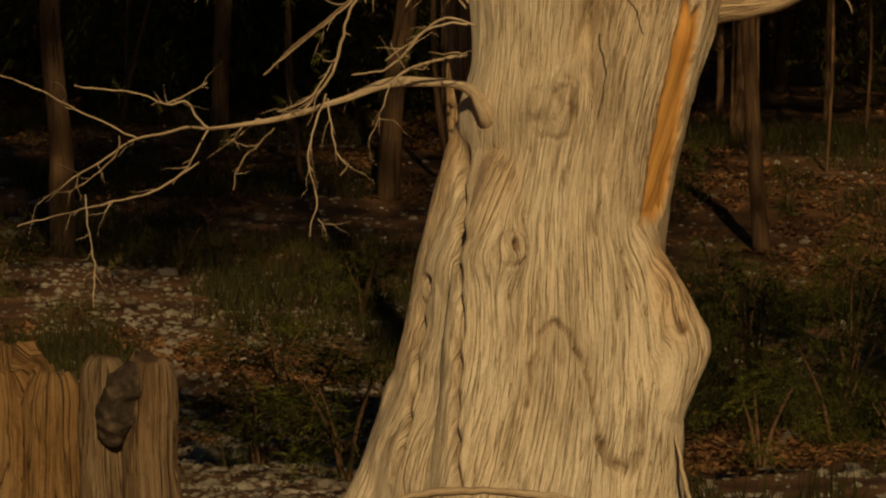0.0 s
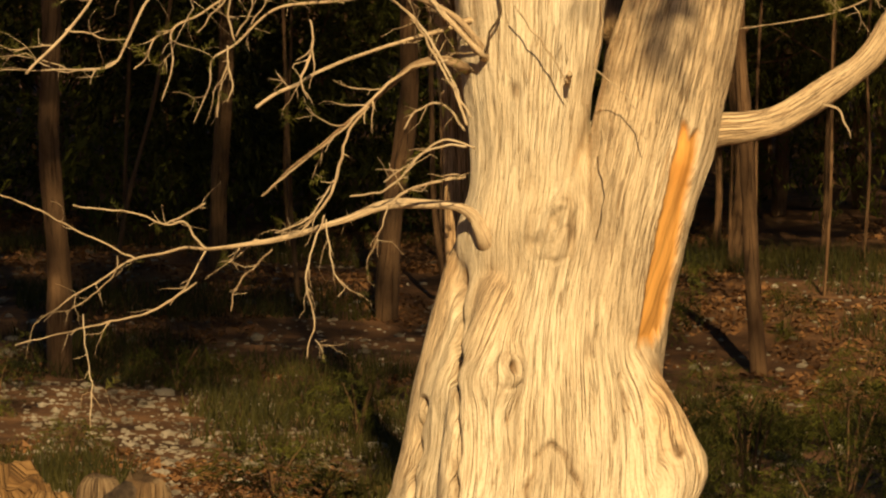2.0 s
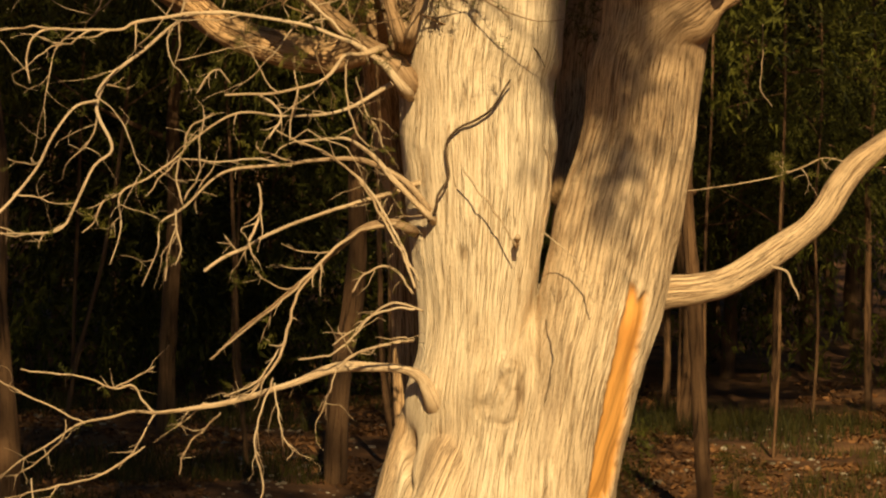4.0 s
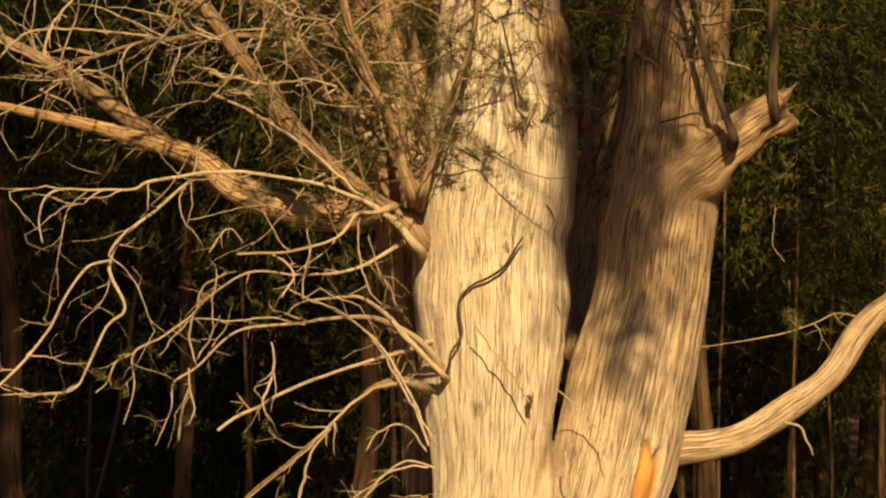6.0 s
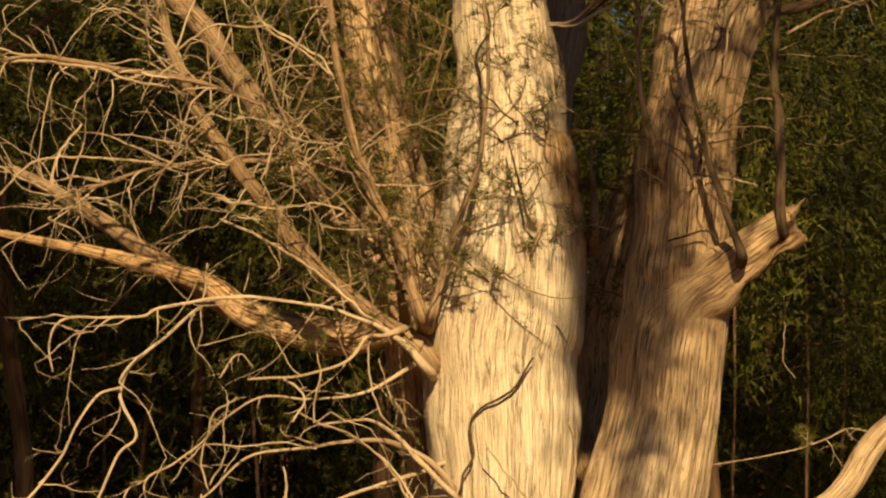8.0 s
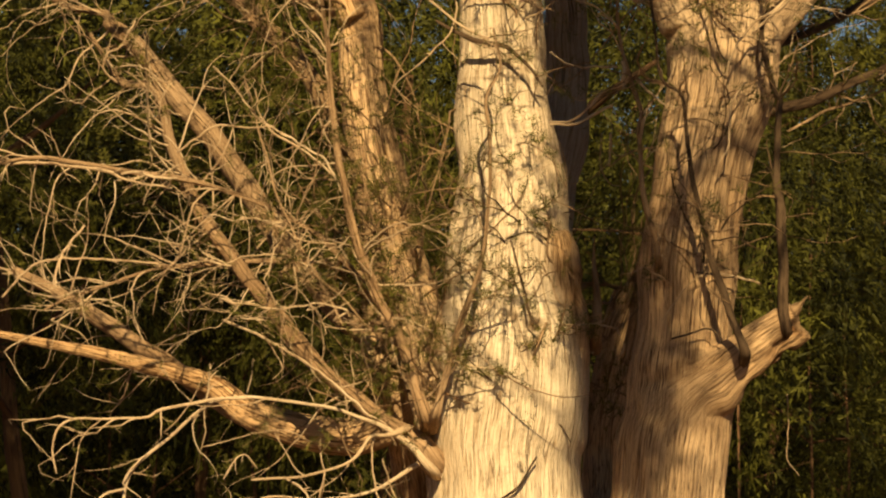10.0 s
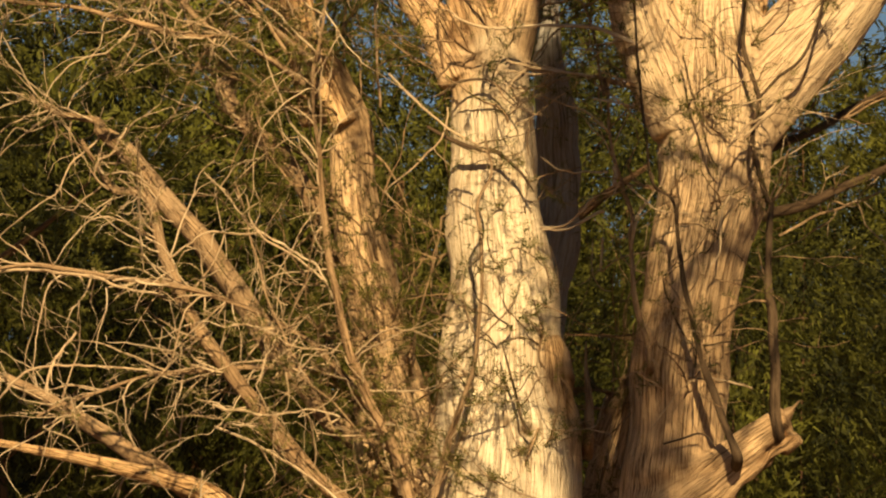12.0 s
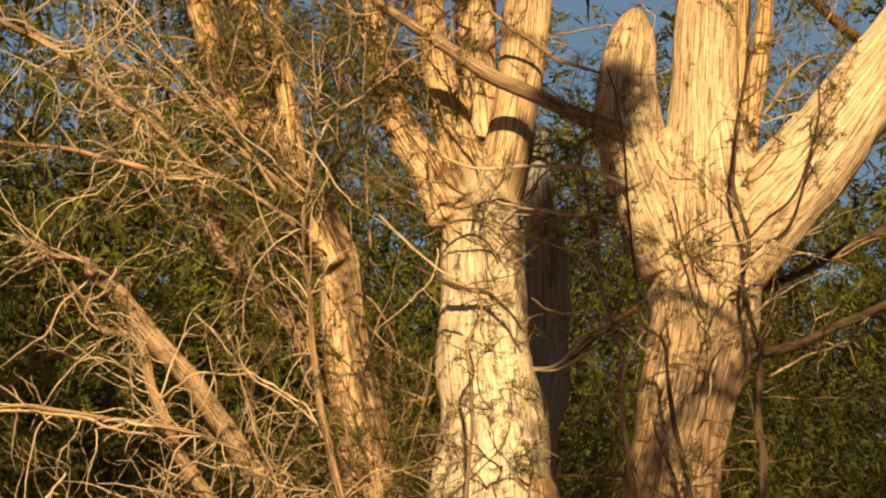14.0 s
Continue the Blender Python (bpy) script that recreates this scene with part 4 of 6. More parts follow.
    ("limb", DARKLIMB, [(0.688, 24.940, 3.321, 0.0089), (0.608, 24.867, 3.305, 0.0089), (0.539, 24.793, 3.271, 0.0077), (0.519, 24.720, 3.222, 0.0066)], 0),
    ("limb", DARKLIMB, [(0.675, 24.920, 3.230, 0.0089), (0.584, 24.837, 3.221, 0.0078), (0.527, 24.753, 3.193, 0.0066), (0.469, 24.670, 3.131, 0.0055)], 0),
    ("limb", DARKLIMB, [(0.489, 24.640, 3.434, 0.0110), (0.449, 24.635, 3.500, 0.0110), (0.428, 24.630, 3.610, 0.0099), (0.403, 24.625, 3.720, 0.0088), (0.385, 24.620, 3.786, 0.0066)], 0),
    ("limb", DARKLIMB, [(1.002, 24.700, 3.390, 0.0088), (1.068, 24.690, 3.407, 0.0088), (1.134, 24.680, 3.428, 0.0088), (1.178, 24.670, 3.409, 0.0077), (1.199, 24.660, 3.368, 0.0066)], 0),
    ("shard", LIMB, [(1.440, 24.740, 3.440, 0.045), (1.490, 24.710, 3.490, 0.028), (1.520, 24.690, 3.515, 0.014), (1.548, 24.680, 3.540, 0.005)], 0),
    ("shard", LIMB, [(0.716, 24.840, 3.420, 0.0244), (0.724, 24.847, 3.576, 0.0199), (0.716, 24.853, 3.711, 0.0155), (0.720, 24.860, 3.812, 0.0067)], 0),
    ("shard", LIMB, [(0.643, 24.800, 3.685, 0.0265), (0.629, 24.800, 3.775, 0.0199), (0.613, 24.800, 3.831, 0.0088)], 0),
    ("limb", TWIG, [(1.986, 25.100, 2.626, 0.0067), (1.876, 25.120, 2.627, 0.0067), (1.733, 25.140, 2.658, 0.0067), (1.631, 25.160, 2.619, 0.0063), (1.475, 25.180, 2.575, 0.0054), (1.183, 25.200, 2.532, 0.0045)]),
]


# unseen leafy limbs, added to shade the stems; they lean out towards the light
SHADE_RIGHT = [(2.041, 24.9, 6.1, 0.06), (2.866, 23.5, 7.2, 0.05), (2.889, 21.5, 7.2, 0.04), (2.173, 20.2, 6.7, 0.03)]
SHADE_LEFT = [(-0.291, 25.1, 6.3, 0.04), (-0.160, 23.2, 7.3, 0.03), (-0.056, 21.0, 8.2, 0.022)]
FREE_LIMBS.append(("limb", LIMB, SHADE_RIGHT + [(1.521, 19.95, 6.5, 0.025), (1.413, 19.75, 5.6, 0.015), (1.278, 19.7, 5.0, 0.008)], 16))
FREE_LIMBS.append(("limb", LIMB, SHADE_LEFT + [(0.485, 20.170, 5.809, 0.0132), (0.572, 20.170, 5.730, 0.0132), (0.659, 20.170, 5.672, 0.0132), (0.745, 20.170, 5.538, 0.0132), (0.854, 20.170, 5.463, 0.0132), (0.941, 20.170, 5.424, 0.0110), (1.004, 20.170, 5.268, 0.0088)], 3))
FREE_LIMBS.append(("limb", LIMB, SHADE_LEFT + [(0.532, 20.170, 5.963, 0.0132), (0.642, 20.170, 5.928, 0.0132), (0.752, 20.170, 5.875, 0.0132), (0.862, 20.170, 5.895, 0.0132), (0.940, 20.170, 5.911, 0.0088), (0.995, 20.170, 5.888, 0.0066)], 3))
FREE_LIMBS.append(("limb", LIMB, SHADE_RIGHT + [(1.721, 20.170, 5.741, 0.0176), (1.587, 20.170, 5.655, 0.0154), (1.411, 20.170, 5.702, 0.0198), (1.257, 20.170, 5.728, 0.0198), (1.190, 20.170, 5.707, 0.0132)], 5))

FREE_LIMBS.append(("limb", LIMB, SHADE_LEFT + [(1.188, 20.820, 7.543, 0.0181), (1.100, 20.820, 7.269, 0.0136), (1.081, 20.820, 6.994, 0.0136), (1.085, 20.820, 6.719, 0.0113), (1.089, 20.820, 6.445, 0.0090)], 18))
# added leaf cluster that shades the gap between the stems
FREE_LIMBS.append(("limb", LIMB, SHADE_RIGHT + [(1.350, 20.200, 6.950, 0.0200), (1.190, 20.200, 6.700, 0.0140), (1.185, 20.200, 6.000, 0.0100), (1.175, 20.200, 5.250, 0.0060)], 18, 0.79))

# slender bare twigs that show singly
TWIG_LINES = [
    [(-0.905, 24.500, 1.638, 0.0109), (-0.948, 24.483, 1.681, 0.0087), (-0.990, 24.467, 1.738, 0.0087), (-1.073, 24.450, 1.731, 0.0076), (-1.153, 24.433, 1.768, 0.0065), (-1.293, 24.417, 1.786, 0.0065), (-1.423, 24.400, 1.803, 0.0054)],
    [(-1.079, 24.500, 1.730, 0.0066), (-0.990, 24.450, 1.769, 0.0065), (-0.912, 24.400, 1.814, 0.0048)],
    [(-1.178, 24.500, 1.594, 0.0070), (-1.319, 24.480, 1.666, 0.0066), (-1.470, 24.460, 1.738, 0.0065), (-1.578, 24.440, 1.797, 0.0065), (-1.707, 24.420, 1.847, 0.0054), (-1.814, 24.400, 1.894, 0.0044)],
    [(-0.206, 24.600, 1.813, 0.0132), (-0.140, 24.583, 1.864, 0.0110), (-0.031, 24.567, 1.901, 0.0110), (0.096, 24.550, 1.927, 0.0109)],
    [(0.021, 24.700, 2.378, 0.0132), (-0.111, 24.667, 2.350, 0.0132), (-0.220, 24.633, 2.275, 0.0121), (-0.307, 24.600, 2.186, 0.0110), (-0.393, 24.567, 2.096, 0.0088), (-0.545, 24.533, 1.974, 0.0077), (-0.696, 24.500, 1.841, 0.0055)],
    [(-0.285, 24.600, 2.197, 0.0099), (-0.360, 24.580, 2.097, 0.0110), (-0.398, 24.560, 1.954, 0.0110), (-0.434, 24.540, 1.844, 0.0098), (-0.509, 24.520, 1.745, 0.0087), (-0.563, 24.500, 1.689, 0.0066)],
    [(-0.413, 24.550, 1.910, 0.0066), (-0.467, 24.533, 1.822, 0.0066), (-0.520, 24.517, 1.755, 0.0066), (-0.640, 24.500, 1.700, 0.0055)],
    [(-0.451, 24.550, 1.776, 0.0066), (-0.479, 24.533, 1.699, 0.0070), (-0.505, 24.517, 1.612, 0.0070), (-0.520, 24.500, 1.502, 0.0066), (-0.485, 24.483, 1.360, 0.0066), (-0.504, 24.467, 1.295, 0.0055), (-0.515, 24.450, 1.219, 0.0044)],
    [(-0.486, 24.550, 1.288, 0.0055), (-0.463, 24.500, 1.266, 0.0044), (-0.454, 24.450, 1.241, 0.0035)],
    [(-0.447, 24.550, 1.754, 0.0066), (-0.431, 24.525, 1.633, 0.0066), (-0.411, 24.500, 1.546, 0.0061), (-0.373, 24.475, 1.496, 0.0055), (-0.395, 24.450, 1.455, 0.0044)],
    [(-0.653, 24.500, 1.638, 0.0066), (-0.751, 24.467, 1.542, 0.0065), (-0.793, 24.433, 1.481, 0.0054), (-0.807, 24.400, 1.398, 0.0044)],
    [(-0.948, 24.500, 1.507, 0.0055), (-1.009, 24.480, 1.463, 0.0087), (-1.121, 24.460, 1.393, 0.0076), (-1.317, 24.440, 1.346, 0.0065), (-1.490, 24.420, 1.302, 0.0054), (-1.641, 24.400, 1.263, 0.0044)],
    [(-1.378, 24.450, 1.383, 0.0052), (-1.368, 24.417, 1.263, 0.0052), (-1.342, 24.383, 1.111, 0.0048), (-1.345, 24.350, 0.949, 0.0039)],
    [(-1.247, 24.450, 1.612, 0.0048), (-1.254, 24.417, 1.546, 0.0044), (-1.335, 24.383, 1.459, 0.0043), (-1.442, 24.350, 1.394, 0.0039)],
    [(-0.355, 24.600, 1.848, 0.0066), (-0.228, 24.590, 1.866, 0.0077), (-0.151, 24.580, 1.929, 0.0077), (-0.079, 24.570, 2.010, 0.0088), (0.013, 24.560, 2.045, 0.0088), (0.092, 24.550, 2.045, 0.0088)],
    [(-0.206, 24.550, 1.809, 0.0055), (-0.245, 24.525, 1.688, 0.0048), (-0.288, 24.500, 1.590, 0.0039)],
    [(0.101, 24.700, 2.124, 0.0110), (0.039, 24.680, 2.277, 0.0110), (-0.039, 24.660, 2.409, 0.0099), (-0.116, 24.640, 2.539, 0.0088), (-0.227, 24.620, 2.637, 0.0077), (-0.347, 24.600, 2.691, 0.0066)],
    [(0.110, 24.700, 2.157, 0.0099), (-0.006, 24.680, 2.387, 0.0099), (-0.083, 24.660, 2.507, 0.0088), (-0.172, 24.640, 2.594, 0.0077), (-0.282, 24.620, 2.659, 0.0066), (-0.446, 24.600, 2.734, 0.0055)],
    [(0.088, 24.700, 2.102, 0.0088), (0.028, 24.675, 2.189, 0.0088), (-0.038, 24.650, 2.210, 0.0077), (-0.103, 24.625, 2.176, 0.0066), (-0.147, 24.600, 2.110, 0.0055)],
    [(0.128, 24.700, 2.036, 0.0088), (0.040, 24.675, 2.068, 0.0088), (-0.026, 24.650, 2.056, 0.0088), (-0.135, 24.625, 1.967, 0.0077), (-0.223, 24.600, 1.901, 0.0066)],
    [(-0.161, 24.650, 3.036, 0.0077), (-0.179, 24.613, 2.946, 0.0066), (-0.151, 24.575, 2.790, 0.0066), (-0.114, 24.538, 2.700, 0.0066), (-0.053, 24.500, 2.659, 0.0044)],
    [(-0.135, 24.650, 2.948, 0.0053), (-0.096, 24.600, 2.813, 0.0053), (-0.052, 24.550, 2.744, 0.0048), (-0.031, 24.500, 2.665, 0.0044)],
    [(-0.803, 24.500, 2.443, 0.0076), (-0.824, 24.480, 2.526, 0.0076), (-0.821, 24.460, 2.591, 0.0076), (-0.794, 24.440, 2.677, 0.0070), (-0.771, 24.420, 2.741, 0.0065), (-0.683, 24.400, 2.795, 0.0057)],
    [(-0.801, 24.500, 2.461, 0.0066), (-0.752, 24.475, 2.536, 0.0065), (-0.736, 24.450, 2.590, 0.0065), (-0.737, 24.425, 2.676, 0.0065), (-0.716, 24.400, 2.784, 0.0057)],
    [(-0.827, 24.500, 2.428, 0.0066), (-0.826, 24.467, 2.351, 0.0065), (-0.808, 24.433, 2.262, 0.0057), (-0.827, 24.400, 2.207, 0.0044)],
    [(-0.827, 24.500, 2.352, 0.0057), (-0.854, 24.450, 2.263, 0.0052), (-0.864, 24.400, 2.142, 0.0039)],
    [(-1.045, 24.500, 2.484, 0.0066), (-1.112, 24.467, 2.450, 0.0065), (-1.143, 24.433, 2.373, 0.0057), (-1.185, 24.400, 2.328, 0.0044)],
    [(-0.511, 24.500, 2.871, 0.0087), (-0.456, 24.467, 2.834, 0.0087), (-0.423, 24.433, 2.784, 0.0076), (-0.466, 24.400, 2.695, 0.0065)],
    [(-0.620, 24.500, 2.909, 0.0055), (-0.663, 24.467, 2.962, 0.0055), (-0.717, 24.433, 2.927, 0.0054), (-0.748, 24.400, 2.871, 0.0044)],
    [(-0.949, 24.500, 2.472, 0.0057), (-0.817, 24.475, 2.613, 0.0057), (-0.664, 24.450, 2.607, 0.0057), (-0.510, 24.425, 2.620, 0.0057), (-0.379, 24.400, 2.586, 0.0057)],
    [(-0.512, 24.500, 2.525, 0.0087), (-0.501, 24.475, 2.437, 0.0109), (-0.523, 24.450, 2.349, 0.0109), (-0.544, 24.425, 2.283, 0.0087), (-0.516, 24.400, 2.217, 0.0044)],
    [(0.533, 24.950, 1.922, 0.0111), (0.554, 24.913, 2.077, 0.0111), (0.597, 24.875, 2.343, 0.0111), (0.628, 24.837, 2.541, 0.0089), (0.605, 24.800, 2.695, 0.0066)],
    [(0.492, 24.600, 2.290, 0.0066), (0.403, 24.583, 2.421, 0.0066), (0.337, 24.567, 2.508, 0.0066), (0.275, 24.550, 2.595, 0.0055)],
    [(0.624, 24.600, 2.104, 0.0066), (0.630, 24.583, 2.027, 0.0066), (0.646, 24.567, 1.917, 0.0057), (0.624, 24.550, 1.786, 0.0048)],
    [(0.590, 24.600, 2.346, 0.0066), (0.667, 24.583, 2.291, 0.0057), (0.754, 24.567, 2.181, 0.0053), (0.787, 24.550, 2.071, 0.0044)],
    [(1.363, 24.800, 3.605, 0.0088), (1.294, 24.750, 3.624, 0.0088), (1.181, 24.700, 3.644, 0.0066), (1.079, 24.650, 3.598, 0.0066), (0.963, 24.600, 3.452, 0.0044)],
    [(-0.242, 24.600, 3.925, 0.0088), (-0.326, 24.580, 4.103, 0.0088), (-0.455, 24.560, 4.193, 0.0088), (-0.585, 24.540, 4.283, 0.0077), (-0.691, 24.520, 4.416, 0.0066), (-0.755, 24.500, 4.482, 0.0055)],
    [(-0.737, 24.600, 3.497, 0.0110), (-0.628, 24.575, 3.448, 0.0110), (-0.476, 24.550, 3.354, 0.0109), (-0.346, 24.525, 3.261, 0.0109), (-0.175, 24.500, 3.101, 0.0109)],
    [(-1.135, 24.600, 4.437, 0.0088), (-1.187, 24.575, 4.492, 0.0088), (-1.169, 24.550, 4.544, 0.0088), (-1.117, 24.525, 4.573, 0.0077), (-1.058, 24.500, 4.668, 0.0066)],
    [(1.356, 24.600, 4.579, 0.0110), (1.456, 24.550, 4.659, 0.0131), (1.510, 24.500, 4.707, 0.0087)],
    [(1.487, 24.600, 4.706, 0.0132), (1.434, 24.590, 4.655, 0.0154), (1.377, 24.580, 4.624, 0.0110), (1.319, 24.570, 4.562, 0.0088), (1.284, 24.560, 4.517, 0.0088), (1.236, 24.550, 4.406, 0.0066)],
    [(1.318, 24.650, 4.382, 0.0088), (1.271, 24.637, 4.315, 0.0088), (1.253, 24.625, 4.258, 0.0110), (1.249, 24.613, 4.146, 0.0088), (1.206, 24.600, 4.068, 0.0066)],
    [(0.436, 24.700, 4.918, 0.0088), (0.535, 24.683, 4.882, 0.0110), (0.656, 24.667, 4.863, 0.0110), (0.777, 24.650, 4.831, 0.0099)],
    [(0.776, 24.700, 4.759, 0.0088), (0.876, 24.700, 4.734, 0.0088), (0.964, 24.700, 4.721, 0.0066), (1.022, 24.700, 4.786, 0.0055)],
    [(0.824, 24.700, 4.467, 0.0110), (0.757, 24.683, 4.467, 0.0088), (0.645, 24.667, 4.468, 0.0088), (0.558, 24.650, 4.524, 0.0077)],
    [(0.797, 24.700, 4.312, 0.0110), (0.718, 24.683, 4.274, 0.0110), (0.661, 24.667, 4.245, 0.0099), (0.550, 24.650, 4.235, 0.0077)],
    [(0.889, 24.700, 4.421, 0.0088), (0.953, 24.683, 4.350, 0.0088), (1.017, 24.667, 4.302, 0.0066), (1.127, 24.650, 4.287, 0.0055)],
    [(0.807, 25.100, 4.242, 0.0056), (0.800, 25.100, 4.175, 0.0056), (0.794, 25.100, 4.107, 0.0045)],
    [(0.766, 25.100, 4.243, 0.0056), (0.758, 25.100, 4.119, 0.0056), (0.790, 25.100, 4.050, 0.0045), (0.834, 25.100, 4.031, 0.0045)],
    [(0.797, 24.900, 4.228, 0.0067), (0.791, 24.900, 4.161, 0.0078), (0.785, 24.900, 4.094, 0.0056)],
    [(0.553, 24.700, 4.252, 0.0110), (0.641, 24.683, 4.257, 0.0110), (0.697, 24.667, 4.295, 0.0110), (0.753, 24.650, 4.358, 0.0088)],
    [(-0.903, 24.500, 4.152, 0.0109), (-0.836, 24.475, 4.192, 0.0087), (-0.746, 24.450, 4.243, 0.0087), (-0.636, 24.425, 4.232, 0.0065), (-0.548, 24.400, 4.234, 0.0054)],
    [(-1.124, 24.500, 4.068, 0.0109), (-1.067, 24.467, 4.075, 0.0109), (-0.968, 24.433, 4.041, 0.0109), (-0.901, 24.400, 4.038, 0.0087)],
    [(-1.584, 24.500, 4.121, 0.0109), (-1.451, 24.480, 4.121, 0.0131), (-1.319, 24.460, 4.101, 0.0131), (-1.165, 24.440, 4.074, 0.0131), (-1.099, 24.420, 4.037, 0.0109), (-0.923, 24.400, 3.999, 0.0087)],
    [(-0.312, 24.550, 3.484, 0.0088), (-0.256, 24.525, 3.514, 0.0087), (-0.365, 24.500, 3.547, 0.0066), (-0.518, 24.475, 3.526, 0.0087), (-0.627, 24.450, 3.544, 0.0109), (-0.713, 24.425, 3.554, 0.0131), (-0.745, 24.400, 3.568, 0.0065)],
    [(-0.706, 24.500, 3.477, 0.0055), (-0.694, 24.467, 3.496, 0.0065), (-0.649, 24.433, 3.492, 0.0065), (-0.583, 24.400, 3.478, 0.0054)],
    [(-0.296, 24.600, 3.786, 0.0066), (-0.384, 24.567, 3.791, 0.0066), (-0.449, 24.533, 3.805, 0.0066), (-0.491, 24.500, 3.836, 0.0055)],
    [(-0.270, 24.600, 4.017, 0.0088), (-0.356, 24.580, 4.106, 0.0088), (-0.465, 24.560, 4.183, 0.0088), (-0.540, 24.540, 4.227, 0.0077), (-0.583, 24.520, 4.303, 0.0066), (-0.592, 24.500, 4.389, 0.0055)],
    [(-1.269, 24.500, 3.872, 0.0109), (-1.346, 24.467, 3.772, 0.0109), (-1.378, 24.433, 3.693, 0.0109), (-1.381, 24.400, 3.624, 0.0087)],
    [(-1.591, 24.500, 3.603, 0.0087), (-1.501, 24.480, 3.699, 0.0087), (-1.390, 24.460, 3.739, 0.0098), (-1.148, 24.440, 3.728, 0.0087), (-0.929, 24.420, 3.705, 0.0076), (-0.753, 24.400, 3.722, 0.0065)],
    [(-0.029, 24.600, 4.864, 0.0088), (0.078, 24.567, 4.745, 0.0088), (0.207, 24.533, 4.626, 0.0088), (0.315, 24.500, 4.563, 0.0087)],
    [(0.199, 24.600, 4.724, 0.0066), (0.174, 24.567, 4.609, 0.0077), (0.071, 24.533, 4.497, 0.0066), (-0.064, 24.500, 4.386, 0.0055)],
    [(0.906, 24.700, 0.466, 0.0132), (0.922, 24.650, 0.358, 0.0154), (0.940, 24.600, 0.272, 0.0176), (0.960, 24.550, 0.187, 0.0175), (0.986, 24.500, 0.103, 0.0197)],
    [(0.491, 24.800, 2.285, 0.0265), (0.493, 24.680, 2.310, 0.0242), (0.496, 24.600, 2.325, 0.0219)],
    # small white object between the stems, built as a short pale twig
    [(0.842, 24.700, 4.489, 0.0154), (0.848, 24.700, 4.451, 0.0198), (0.844, 24.700, 4.406, 0.0198)],
    [(-0.310, 24.150, 0.178, 0.0215), (-0.138, 24.150, 0.232, 0.0280), (0.099, 24.150, 0.256, 0.0302), (0.315, 24.150, 0.245, 0.0302), (0.509, 24.150, 0.210, 0.0280), (0.660, 24.150, 0.124, 0.0345)],
    [(1.480, 25.200, 3.196, 0.0045), (1.481, 25.233, 3.040, 0.0045), (1.478, 25.267, 2.940, 0.0045), (1.529, 25.300, 2.874, 0.0036)],
    [(1.501, 24.950, 2.226, 0.0111), (1.558, 24.967, 2.205, 0.0111), (1.592, 24.983, 2.149, 0.0100), (1.616, 25.000, 2.094, 0.0067)],
]


def wander(start, way, length, r0, kink, sag, step=0.035):
    """A crooked twig from start: samples of (x, y, z, radius)."""
    p, d, out = np.array(start, float), np.array(way, float), []
    d /= np.linalg.norm(d) + 1e-9
    n = max(3, int(length / step))
    for i in range(n):
        out.append((*p, r0 * (1 - 0.75 * i / n)))
        d = d + rng.normal(0, kink * (3.0 if rng.random() < 0.13 else 0.7), 3) + np.array((0, 0, sag))
        d /= np.linalg.norm(d)
        p = p + d * step
    return np.array(out)


